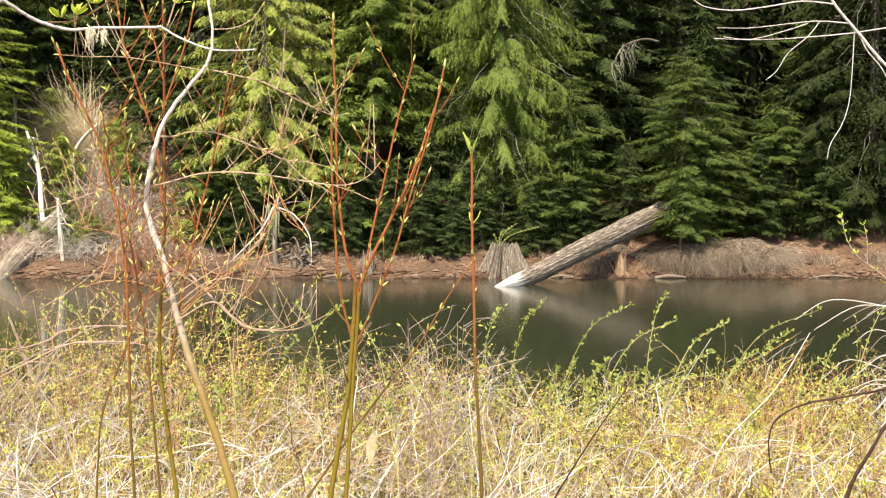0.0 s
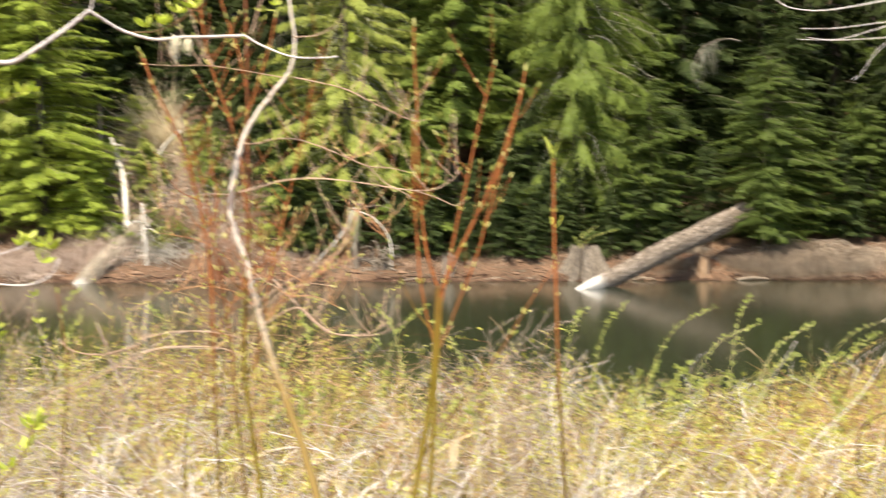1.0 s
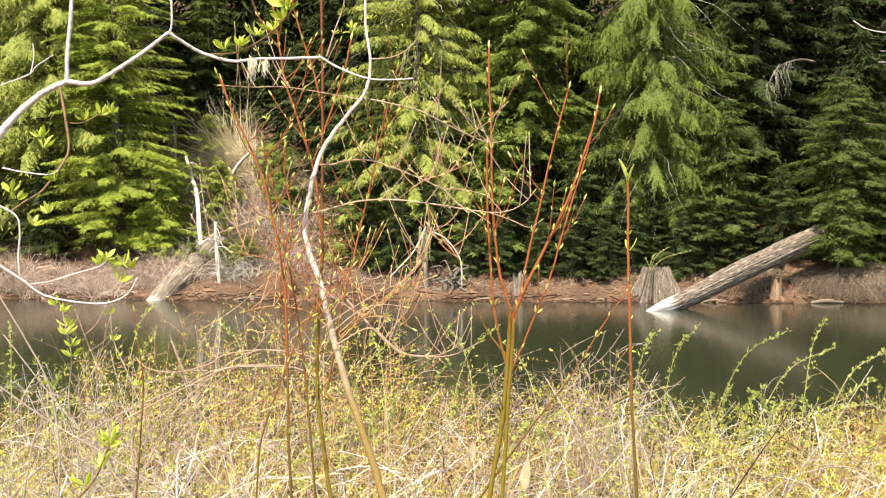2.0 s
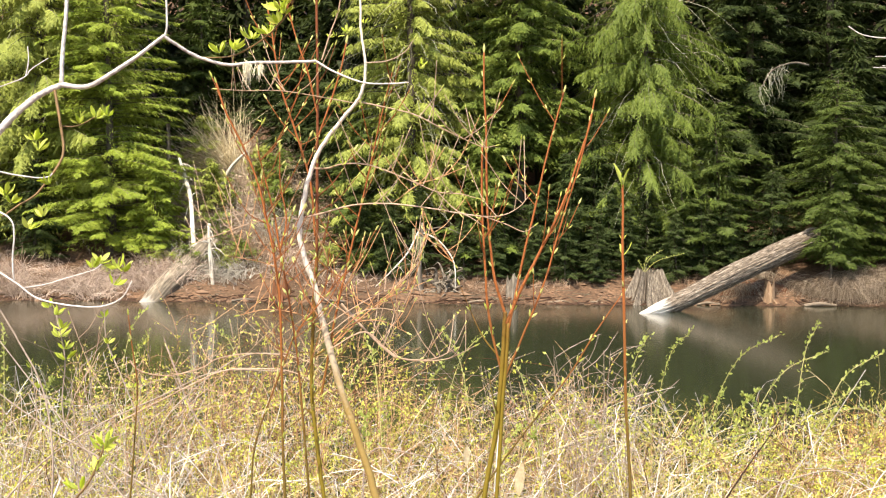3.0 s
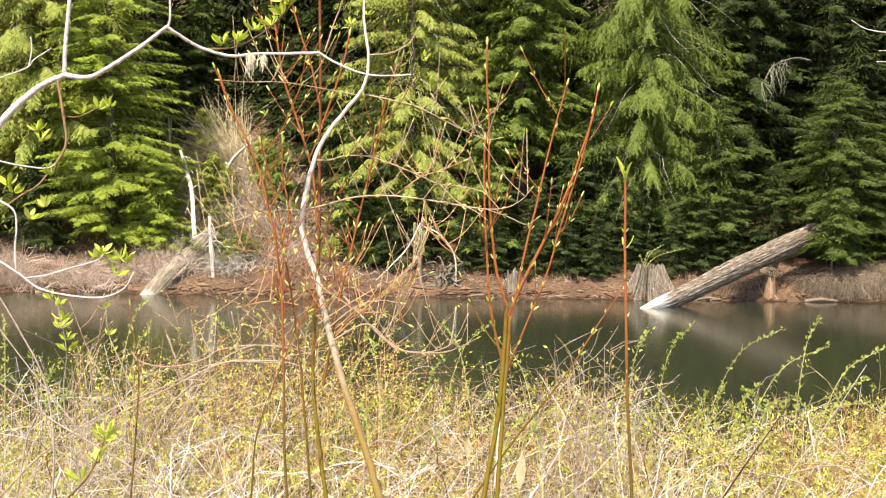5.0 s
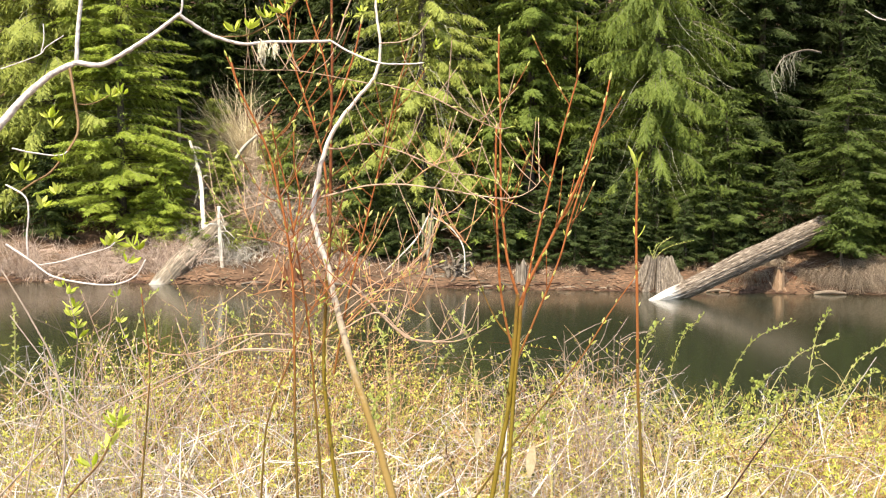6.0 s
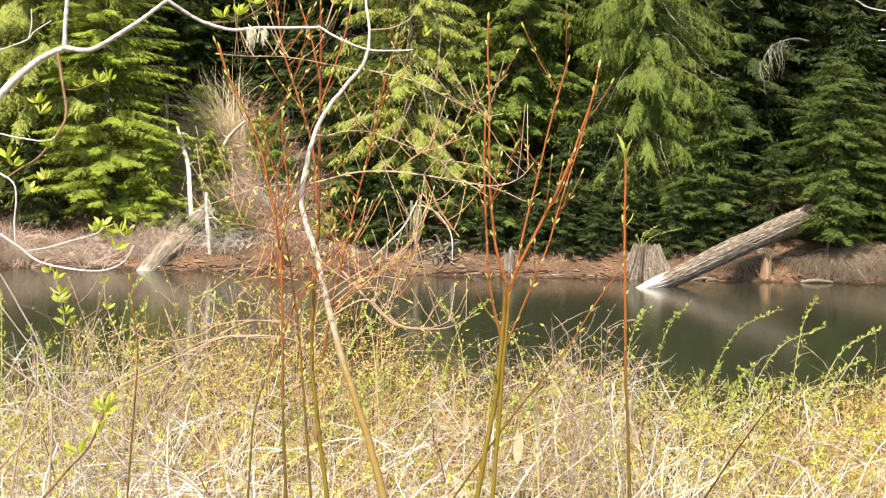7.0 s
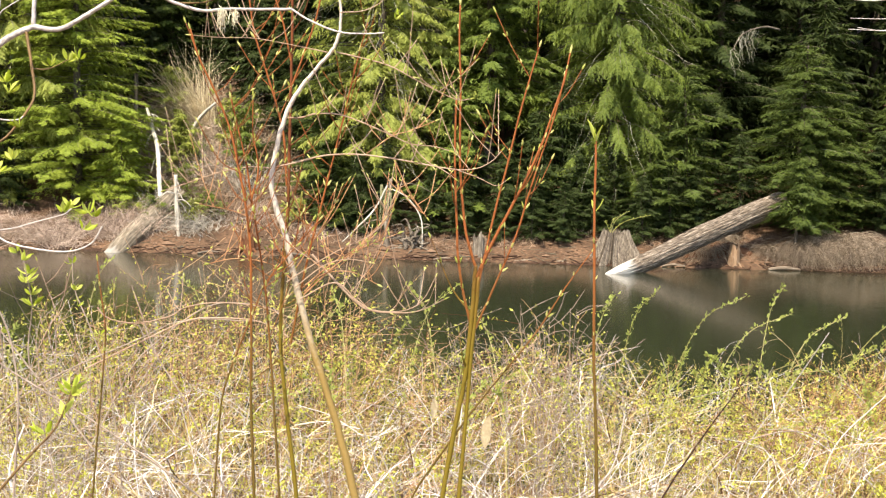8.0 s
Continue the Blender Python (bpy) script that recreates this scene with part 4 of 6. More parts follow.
def thicket():
    """Tangled canes with forking side twigs and clusters of opening leaves, on the near bank."""
    r = np.random.default_rng(77)
    n = 5600
    x, y = r.uniform(-6.0, 4.6, n), 4.2 + 5.0 * r.uniform(0, 1, n) ** 0.9
    z = height(x, y)
    z = z + (thicket_top(x, y) - z) * np.maximum(r.uniform(-0.4, 0.75, n), -0.03)
    a = r.uniform(0, 2 * np.pi, n)
    d = unit(np.stack([np.cos(a), 0.7 * np.sin(a), np.where(r.uniform(0, 1, n) < 0.55, r.uniform(0.0, 0.6, n), r.uniform(0.7, 2.6, n))], -1))
    canes = bowed(wander(np.stack([x, y, z], -1), d, r.uniform(0.28, 0.9, n), 8, 0.2, r))
    thick = r.uniform(0.0011, 0.0024, n) * np.where(r.uniform(0, 1, n) < 0.12, 1.7, 1)
    t8, t5 = np.linspace(0, 1, 8), np.linspace(0, 1, 5)
    m = 17500
    w, c = r.integers(0, n, m), r.integers(1, 7, m)
    along = unit(canes[w, c + 1] - canes[w, c])
    at = canes[w, c] + (canes[w, c + 1] - canes[w, c]) * r.uniform(0, 1, (m, 1))
    twigs = bowed(wander(at, unit(along + r.normal(0, 0.6, (m, 3)) + [0, 0, 0.25]), r.uniform(0.08, 0.34, m), 5, 0.2, r))
    twig_r = np.minimum(thick[w] * 0.7, r.uniform(0.0007, 0.0014, m))
    patch = wave_noise(x * 1.1, y * 1.7, 8.0)
    kind_of = r.uniform(0, 1, n) + 0.22 * patch
    for name, which, mat, label in (("bleached_twigs", kind_of > 0.54, M_THICKET_PALE, "bleached white dead twigs tangled in the thicket"),
                                    ("thicket_twigs", (kind_of <= 0.54) & (kind_of > 0.18), M_THICKET, "tangled tan twigs of a low thicket"),
                                    ("red_brown_twigs", kind_of <= 0.18, M_THICKET_RED, "red-brown twigs tangled in the thicket")):
        v, f = merged([tubes(canes[which], (thick[:, None] * (1.15 - 0.7 * t8)[None])[which], 3), tubes(twigs[which[w]], (twig_r[:, None] * (1.15 - 0.7 * t5)[None])[which[w]], 3)])
        tagged(solid(name, v, f, mat), label, "thicket", kind="stuff")
    g = 48000
    gx_, gy_ = r.uniform(-5.6, 4.4, g), r.uniform(4.2, 9.2, g)
    gz_ = height(gx_, gy_)
    gz_ = gz_ + (thicket_top(gx_, gy_) - gz_) * r.uniform(0.3, 0.98, g)
    d = unit(r.normal(0, 0.8, (g, 3)) + np.array([0, 0, 0.55]))
    v, f = blades(np.stack([gx_, gy_, gz_], -1), d, unit(np.cross(d, r.normal(0, 1, (g, 3)))), r.uniform(0.03, 0.11, g), r.uniform(0.0016, 0.004, g), 0.35, 0.25)
    tagged(solid("golden_tufts", v, f, M_GOLDEN), "short golden and yellow-green dry tufts filling the thicket", "thicket", kind="stuff")
    q = 13500
    w2, c2 = r.integers(0, m, q), r.integers(1, 5, q)
    node = twigs[w2, c2]
    lush = wave_noise(node[:, 0] * 1.3, node[:, 1] * 1.5, 5.0) + r.normal(0, 0.25, q) + 0.35 * (node[:, 1] > 6.0)
    node = np.repeat(node[lush > -0.1], 9, axis=0)
    node = node + r.normal(0, 0.011, node.shape)
    q = len(node)
    d = unit(r.normal(0, 0.8, (q, 3)) + np.array([0, 0, 0.6]))
    v, f = blades(node, d, unit(np.cross(d, r.normal(0, 1, (q, 3)))), r.uniform(0.009, 0.022, q), r.uniform(0.005, 0.010, q))
    tagged(solid("thicket_leaves", v, f, M_THICKET_LEAF), "tiny yellow-green opening leaves on the thicket", "leaves", kind="stuff")


thicket()


def leaf_mesh(name, long, wide, material):
    """One folded, slightly curved leaf that lies along +z."""
    bm = bmesh.new()
    rows = []
    for s, w in ((0, 0.1), (0.25, 0.8), (0.55, 1.0), (0.8, 0.6), (1, 0.04)):
        c = 0.3 * wide * math.sin(s * 2.6)
        rows.append([bm.verts.new((q * w * wide / 2, c + abs(q) * wide * 0.18, s * long)) for q in (-1, 0, 1)])
    for a, b in zip(rows, rows[1:]):
        for q in (0, 1):
            bm.faces.new((a[q], a[q + 1], b[q + 1], b[q])).smooth = True
    me = bpy.data.meshes.new(name)
    bm.to_mesh(me)
    bm.free()
    me.materials.append(material)
    return me


def bud_mesh(name, long, wide, material):
    """A pointed, slightly opened bud that stands along +z."""
    bm = bmesh.new()
    rings = []
    for s, w in ((0, 0.35), (0.3, 1.0), (0.65, 0.8), (0.9, 0.3)):
        rings.append([bm.verts.new((math.cos(q * 1.047) * w * wide / 2, math.sin(q * 1.047) * w * wide / 2, s * long)) for q in range(6)])
    for a, b in zip(rings, rings[1:]):
        for q in range(6):
            bm.faces.new((a[q], a[(q + 1) % 6], b[(q + 1) % 6], b[q])).smooth = True
    for q in (0, 3):
        tip = bm.verts.new((math.cos(q * 1.047) * wide * 0.42, math.sin(q * 1.047) * wide * 0.42, long))
        for j in (-1, 0):
            bm.faces.new((rings[-1][(q + j) % 6], rings[-1][(q + j + 1) % 6], tip))
    me = bpy.data.meshes.new(name)
    bm.to_mesh(me)
    bm.free()
    me.materials.append(material)
    return me


BUD = bud_mesh("bud", 0.0145, 0.0044, M_BUD)
LEAF = leaf_mesh("leaf", 0.030, 0.0105, M_YOUNGLEAF)
LEAF_TIP = leaf_mesh("leaf", 0.044, 0.0105, M_YOUNGLEAF)
LEAF_DRY = leaf_mesh("dry_leaf", 0.07, 0.024, M_DRYLEAF)
SMALL_LEAF = leaf_mesh("small_leaf", 0.019, 0.0098, M_SHOOT_LEAF)


def piece(name, mesh, parent, at, way, spin, size=1.0, label=""):
    ob = new(name, mesh)
    ob.parent = parent
    ob.matrix_basis = Matrix.LocRotScale(Vector(at), Vector(way).to_track_quat("Z", "Y") @ Euler((0, 0, spin)).to_quaternion(), (size, size, size))
    if label:
        ob["label"] = label
    return ob


def stem(parent, name, r0, r1, points, material, buds=0.0, seed=0, sides=7, label="", size=1.0, twigs=0, rooted=False, kink=0.05):
    """A branch through a few points, thinning from r0 to r1, with pairs of buds about every so many metres."""
    r = np.random.default_rng(seed + int(abs(points[0][0]) * 1000))
    line = curve_through(points, 6)
    k = len(line)
    line[1:-1] += r.normal(0, r0 * kink, (k - 2, 3))
    t = np.linspace(0, 1, k)
    rad = r0 + (r1 - r0) * t ** 0.9
    rad = rad * (1 + 0.03 * r.normal(0, 1, k).clip(-1.5, 1.5))
    if rooted:
        n, drop = 9, line[0][2] - float(height(line[0][0], line[0][1])) + 0.03
        s = drop * (1 - np.arange(n) / n)
        slope = (line[0] - line[4]) / max(0.02, line[4][2] - line[0][2])
        lead = line[0] + slope * (s - s * s / (1.1 * drop))[:, None] * [1, 1, 0] - s[:, None] * [0, 0, 1]
        down = (np.arange(n) / n)[:, None]
        line, rad = np.concatenate([lead, line]), np.concatenate([rad[0] * (1.25 - 0.25 * down[:, 0]), rad])
        k += n
    v, f = tubes(line[None], rad[None], sides)
    v = np.concatenate([v, line[-1:] + unit(line[-1] - line[-2]) * r1])
    i, e = np.arange(sides), (k - 1) * sides
    ob = solid(name, v, [f, np.stack([e + i, e + (i + 1) % sides, np.full(sides, k * sides)], -1)], material, parent, label, smooth=True)
    for j in range(twigs):
        c = int(r.integers(max(1, k // 4), k - 1))
        if line[c][2] < 2.0:
            continue
        a = r.uniform(0, 2 * np.pi)
        d = np.array([np.cos(a), 0.6 * np.sin(a), r.uniform(0.5, 1.5)])
        n = r.uniform(0.03, 0.085)
        stem(parent, "side_twig", max(rad[c] * 0.45, 0.0009), 0.0007, [line[c], line[c] + d * n * 0.5, line[c] + d * n + [0, 0, n * r.uniform(0.1, 0.5)]], material, 0.05, seed + j * 13, 5, size=size * 0.8)
    if buds:
        far = np.concatenate([[0], np.cumsum(np.linalg.norm(np.diff(line, axis=0), axis=1))])
        s, flip = far[-1], r.uniform(0, 3.1)
        while s > 0.03:
            p = np.array([np.interp(s, far, line[:, c]) for c in range(3)])
            q = np.array([np.interp(s - 0.01, far, line[:, c]) for c in range(3)])
            d = unit(p - q)
            if p[2] < 1.98:
                break
            u = unit(np.cross(d, [np.cos(flip), np.sin(flip), 0.3]))
            if s > far[-1] - 0.002:
                piece("bud", BUD, ob, p, d, r.uniform(0, 6), size * r.uniform(0.9, 1.3))
            else:
                for sg in (-1, 1):
                    if r.uniform() < 0.85:
                        piece("bud", BUD, ob, p + u * sg * 0.002, unit(d + u * sg * r.uniform(0.25, 0.6)), r.uniform(0, 6), size * r.uniform(0.6, 1.05))
            flip += 1.57
            s -= buds * r.uniform(0.7, 1.3)
    return ob


def rosette(parent, at, way, seed, count=5, size=1.0, mesh=None):
    r = np.random.default_rng(seed)
    for k in range(count):
        a = k * 2.4 + r.uniform(-0.4, 0.4)
        d = unit(np.array(way, float) + 0.75 * np.array([math.cos(a), math.sin(a), r.normal(0, 0.35)]))
        piece("leaf", mesh or LEAF, parent, np.array(at) + d * 0.003, d, r.uniform(0, 6), size * r.uniform(0.6, 1.1))


# ---- shrubs close to the camera ----

alder = thing("alder_shrub", (0, 0, 0), "pale grey alder branch with young yellow-green leaves", "shrub")
stem(alder, "trunk", 0.016, 0.0092, [(-1.55, 2.5, 0.7), (-1.5, 2.46, 1.5), (-1.3, 2.42, 2.1), (-1.067, 2.400, 2.473)], M_ALDER, sides=9)
stem(alder, "main_stem", 0.0075, 0.0047, [(-1.067, 2.400, 2.473), (-1.006, 2.400, 2.543), (-0.966, 2.400, 2.580), (-0.931, 2.400, 2.602), (-0.902, 2.400, 2.614)], M_ALDER, sides=10)
stem(alder, "branch", 0.0047, 0.0031, [(-0.902, 2.400, 2.614), (-0.856, 2.400, 2.611), (-0.807, 2.400, 2.637), (-0.762, 2.400, 2.666), (-0.723, 2.400, 2.695)], M_ALDER)
stem(alder, "branch", 0.0031, 0.0025, [(-0.723, 2.400, 2.695), (-0.695, 2.417, 2.675), (-0.669, 2.433, 2.661), (-0.624, 2.450, 2.650), (-0.588, 2.467, 2.655), (-0.532, 2.483, 2.657), (-0.481, 2.500, 2.660)], M_ALDER)
stem(alder, "twig", 0.0020, 0.0012, [(-0.481, 2.500, 2.660), (-0.446, 2.500, 2.640), (-0.396, 2.500, 2.622), (-0.347, 2.500, 2.620), (-0.319, 2.500, 2.622)], M_ALDER)
stem(alder, "upright_shoot", 0.0039, 0.0031, [(-0.902, 2.400, 2.614), (-0.899, 2.400, 2.674), (-0.893, 2.400, 2.731), (-0.886, 2.400, 2.846)], M_ALDER)
stem(alder, "upright_shoot", 0.0020, 0.0016, [(-0.721, 2.400, 2.695), (-0.717, 2.400, 2.719), (-0.721, 2.400, 2.814)], M_ALDER)
stem(alder, "hanging_twig", 0.0028, 0.0015, [(-0.914, 2.400, 2.607), (-0.898, 2.383, 2.548), (-0.887, 2.367, 2.500), (-0.893, 2.350, 2.471), (-0.921, 2.333, 2.428), (-0.944, 2.317, 2.410), (-0.966, 2.300, 2.391)], M_BROWNTWIG)
stem(alder, "hanging_twig", 0.0012, 0.0008, [(-0.903, 2.400, 2.544), (-0.881, 2.400, 2.543), (-0.862, 2.400, 2.549), (-0.842, 2.400, 2.560)], M_BROWNTWIG)
stem(alder, "twig", 0.0015, 0.0012, [(-0.975, 2.300, 2.465), (-0.945, 2.320, 2.458), (-0.904, 2.340, 2.456), (-0.888, 2.360, 2.485)], M_ALDER)
stem(alder, "twig", 0.0011, 0.0008, [(-0.993, 2.300, 2.595), (-0.930, 2.300, 2.617), (-0.916, 2.300, 2.631), (-0.887, 2.300, 2.649)], M_ALDER)
stem(alder, "twig", 0.0011, 0.0008, [(-0.925, 2.300, 2.620), (-0.920, 2.300, 2.645), (-0.921, 2.300, 2.668)], M_ALDER)
stem(alder, "twig", 0.0019, 0.0011, [(-0.986, 2.300, 2.307), (-0.943, 2.300, 2.280), (-0.910, 2.300, 2.257), (-0.862, 2.300, 2.246), (-0.805, 2.300, 2.243), (-0.767, 2.300, 2.257), (-0.749, 2.300, 2.285)], M_ALDER)
stem(alder, "twig", 0.0015, 0.0015, [(-0.948, 2.300, 2.282), (-0.950, 2.300, 2.321), (-0.947, 2.300, 2.359), (-0.953, 2.300, 2.386), (-0.985, 2.300, 2.405)], M_ALDER)
stem(alder, "twig", 0.0011, 0.0008, [(-0.933, 2.300, 2.273), (-0.895, 2.300, 2.279), (-0.862, 2.300, 2.289), (-0.814, 2.300, 2.303), (-0.799, 2.300, 2.314)], M_ALDER)
stem(alder, "hanging_twig", 0.0012, 0.0015, [(-0.678, 2.450, 2.663), (-0.616, 2.420, 2.661), (-0.570, 2.390, 2.674), (-0.525, 2.360, 2.698), (-0.490, 2.330, 2.731), (-0.475, 2.300, 2.767)], M_BROWNTWIG)

arch = thing("arching_shrub", (0, 0, 0), "arching pale-barked shrub stem with fine tan side twigs", "shrub")
stem(arch, "main_stem", 0.0074, 0.0018, [(-0.391, 2.650, 1.843), (-0.420, 2.647, 1.943), (-0.456, 2.644, 2.048), (-0.477, 2.641, 2.122), (-0.494, 2.638, 2.190), (-0.509, 2.634, 2.258), (-0.527, 2.631, 2.310), (-0.536, 2.628, 2.357), (-0.528, 2.625, 2.415), (-0.509, 2.622, 2.487), (-0.485, 2.619, 2.528), (-0.456, 2.616, 2.564), (-0.426, 2.612, 2.599), (-0.413, 2.609, 2.630), (-0.411, 2.606, 2.675), (-0.418, 2.603, 2.731), (-0.418, 2.600, 2.842)], M_ARCH, sides=10, rooted=True, kink=0.06)
stem(arch, "twig", 0.0019, 0.0007, [(-0.520, 2.650, 2.477), (-0.486, 2.637, 2.477), (-0.457, 2.625, 2.484), (-0.414, 2.612, 2.484), (-0.370, 2.600, 2.471), (-0.318, 2.587, 2.450), (-0.276, 2.575, 2.433), (-0.234, 2.562, 2.429), (-0.205, 2.550, 2.422)], M_TANTWIG, buds=0.06, seed=17, size=0.7, twigs=10)
stem(arch, "twig", 0.0019, 0.0007, [(-0.534, 2.640, 2.385), (-0.496, 2.636, 2.394), (-0.438, 2.631, 2.409), (-0.374, 2.627, 2.412), (-0.311, 2.622, 2.406), (-0.249, 2.618, 2.396), (-0.197, 2.613, 2.389), (-0.161, 2.609, 2.391), (-0.131, 2.604, 2.406), (-0.115, 2.600, 2.424)], M_TANTWIG, buds=0.06, seed=18, size=0.7, twigs=10)
stem(arch, "twig", 0.0015, 0.0008, [(-0.534, 2.640, 2.383), (-0.580, 2.655, 2.385), (-0.637, 2.670, 2.375), (-0.695, 2.685, 2.356), (-0.753, 2.700, 2.337)], M_TANTWIG, buds=0.06, seed=19, size=0.7, twigs=10)
stem(arch, "twig", 0.0015, 0.0007, [(-0.427, 2.620, 2.598), (-0.374, 2.627, 2.587), (-0.323, 2.633, 2.574), (-0.277, 2.640, 2.551), (-0.241, 2.647, 2.533), (-0.200, 2.653, 2.516), (-0.178, 2.660, 2.518)], M_TANTWIG, buds=0.06, seed=20, size=0.7, twigs=10)
stem(arch, "twig", 0.0011, 0.0007, [(-0.427, 2.620, 2.594), (-0.500, 2.603, 2.607), (-0.564, 2.585, 2.616), (-0.622, 2.567, 2.615), (-0.669, 2.550, 2.617)], M_TANTWIG, buds=0.06, seed=21, size=0.7, twigs=10)
stem(arch, "twig", 0.0015, 0.0011, [(-0.489, 2.600, 2.672), (-0.473, 2.600, 2.721), (-0.458, 2.600, 2.762), (-0.450, 2.600, 2.822)], M_TANTWIG, buds=0.06, seed=22, size=0.7)
stem(arch, "twig", 0.0011, 0.0007, [(-0.411, 2.600, 2.666), (-0.370, 2.600, 2.669), (-0.339, 2.600, 2.684), (-0.321, 2.600, 2.707)], M_TANTWIG, buds=0.06, seed=23, size=0.7)
stem(arch, "twig", 0.0011, 0.0007, [(-0.282, 2.640, 2.433), (-0.251, 2.640, 2.402), (-0.220, 2.640, 2.386), (-0.201, 2.640, 2.373)], M_TANTWIG, buds=0.06, seed=24, size=0.7)
stem(arch, "twig", 0.0011, 0.0007, [(-0.199, 2.640, 2.389), (-0.158, 2.640, 2.375), (-0.125, 2.640, 2.361), (-0.106, 2.640, 2.371)], M_TANTWIG, buds=0.06, seed=25, size=0.7)
stem(arch, "twig", 0.0011, 0.0007, [(-0.500, 2.600, 2.178), (-0.454, 2.600, 2.209), (-0.402, 2.600, 2.240), (-0.350, 2.600, 2.266), (-0.321, 2.600, 2.302), (-0.304, 2.600, 2.343)], M_TANTWIG, buds=0.06, seed=26, size=0.7, twigs=10)
stem(arch, "twig", 0.0011, 0.0007, [(-0.485, 2.600, 2.168), (-0.433, 2.600, 2.209), (-0.391, 2.600, 2.222), (-0.350, 2.600, 2.218)], M_TANTWIG, buds=0.06, seed=27, size=0.7)
stem(arch, "twig", 0.0015, 0.0007, [(-0.475, 2.600, 2.147), (-0.412, 2.600, 2.179), (-0.371, 2.600, 2.148), (-0.340, 2.600, 2.131), (-0.288, 2.600, 2.131), (-0.247, 2.600, 2.149)], M_TANTWIG, buds=0.06, seed=28, size=0.7, twigs=10)
stem(arch, "twig", 0.0015, 0.0007, [(-0.472, 2.620, 2.153), (-0.415, 2.620, 2.208), (-0.363, 2.620, 2.250), (-0.327, 2.620, 2.293)], M_ORANGETWIG, buds=0.06, seed=29, size=0.7, twigs=8)
stem(arch, "twig", 0.0013, 0.0007, [(-0.474, 2.620, 2.166), (-0.410, 2.620, 2.220), (-0.353, 2.620, 2.248), (-0.301, 2.620, 2.270)], M_ORANGETWIG, buds=0.06, seed=30, size=0.7, twigs=8)
stem(arch, "twig", 0.0013, 0.0007, [(-0.470, 2.620, 2.160), (-0.436, 2.620, 2.192), (-0.386, 2.620, 2.198), (-0.337, 2.620, 2.177)], M_ORANGETWIG, buds=0.06, seed=31, size=0.7, twigs=8)
stem(arch, "twig", 0.0013, 0.0007, [(-0.496, 2.660, 2.173), (-0.539, 2.660, 2.204), (-0.603, 2.660, 2.214), (-0.657, 2.660, 2.203)], M_ORANGETWIG, buds=0.06, seed=32, size=0.7, twigs=8)
stem(arch, "twig", 0.0013, 0.0007, [(-0.500, 2.660, 2.188), (-0.464, 2.660, 2.247), (-0.434, 2.660, 2.299), (-0.421, 2.660, 2.352)], M_ORANGETWIG, buds=0.06, seed=33, size=0.7, twigs=8)
stem(arch, "twig", 0.0013, 0.0007, [(-0.509, 2.660, 2.204), (-0.549, 2.660, 2.267), (-0.603, 2.660, 2.299), (-0.678, 2.660, 2.314)], M_ORANGETWIG, buds=0.06, seed=34, size=0.7, twigs=8)
stem(arch, "twig", 0.0011, 0.0007, [(-0.311, 2.640, 2.406), (-0.303, 2.640, 2.352), (-0.277, 2.640, 2.332), (-0.251, 2.640, 2.301)], M_ORANGETWIG, buds=0.06, seed=35, size=0.7, twigs=8)
stem(arch, "twig", 0.0011, 0.0007, [(-0.366, 2.640, 2.412), (-0.319, 2.640, 2.446), (-0.282, 2.640, 2.458), (-0.239, 2.640, 2.476)], M_ORANGETWIG, buds=0.06, seed=36, size=0.7, twigs=8)

red_left = thing("red_stem_shrub", (0, 0, 0), "red-stemmed dogwood with opening buds", "shrub")
stem(red_left, "main_stem", 0.0044, 0.0025, [(-0.508, 2.750, 1.798), (-0.522, 2.750, 1.902), (-0.536, 2.750, 2.022), (-0.538, 2.750, 2.099), (-0.533, 2.750, 2.197), (-0.527, 2.750, 2.317), (-0.526, 2.750, 2.480), (-0.525, 2.750, 2.642), (-0.527, 2.750, 2.869)], M_DOGWOOD, buds=0.06, seed=37, rooted=True, twigs=16)
stem(red_left, "shoot", 0.0027, 0.0018, [(-0.547, 2.550, 1.861), (-0.552, 2.550, 1.968), (-0.553, 2.550, 2.070), (-0.555, 2.550, 2.172), (-0.558, 2.550, 2.253), (-0.570, 2.550, 2.334), (-0.583, 2.550, 2.394), (-0.598, 2.550, 2.455), (-0.624, 2.550, 2.516), (-0.654, 2.550, 2.576), (-0.671, 2.550, 2.627)], M_RED, buds=0.06, seed=38, rooted=True, twigs=16)
stem(red_left, "shoot", 0.0023, 0.0014, [(-0.512, 2.600, 1.851), (-0.524, 2.600, 2.002), (-0.537, 2.600, 2.146), (-0.553, 2.600, 2.250), (-0.568, 2.600, 2.332), (-0.578, 2.600, 2.394), (-0.594, 2.600, 2.456), (-0.607, 2.600, 2.507)], M_RED, buds=0.06, seed=39, rooted=True, twigs=16)
stem(red_left, "shoot", 0.0019, 0.0009, [(-0.568, 2.600, 2.322), (-0.555, 2.600, 2.384), (-0.566, 2.600, 2.445), (-0.567, 2.600, 2.512)], M_RED, buds=0.06, seed=40)
stem(red_left, "shoot", 0.0024, 0.0015, [(-0.521, 2.700, 2.351), (-0.529, 2.700, 2.447), (-0.546, 2.700, 2.511), (-0.567, 2.700, 2.575), (-0.588, 2.700, 2.639), (-0.601, 2.700, 2.724), (-0.610, 2.700, 2.777)], M_RED, buds=0.06, seed=41, twigs=16)
stem(red_left, "shoot", 0.0019, 0.0015, [(-0.517, 2.700, 2.585), (-0.534, 2.700, 2.659), (-0.556, 2.700, 2.723), (-0.582, 2.700, 2.819)], M_RED, buds=0.06, seed=42)
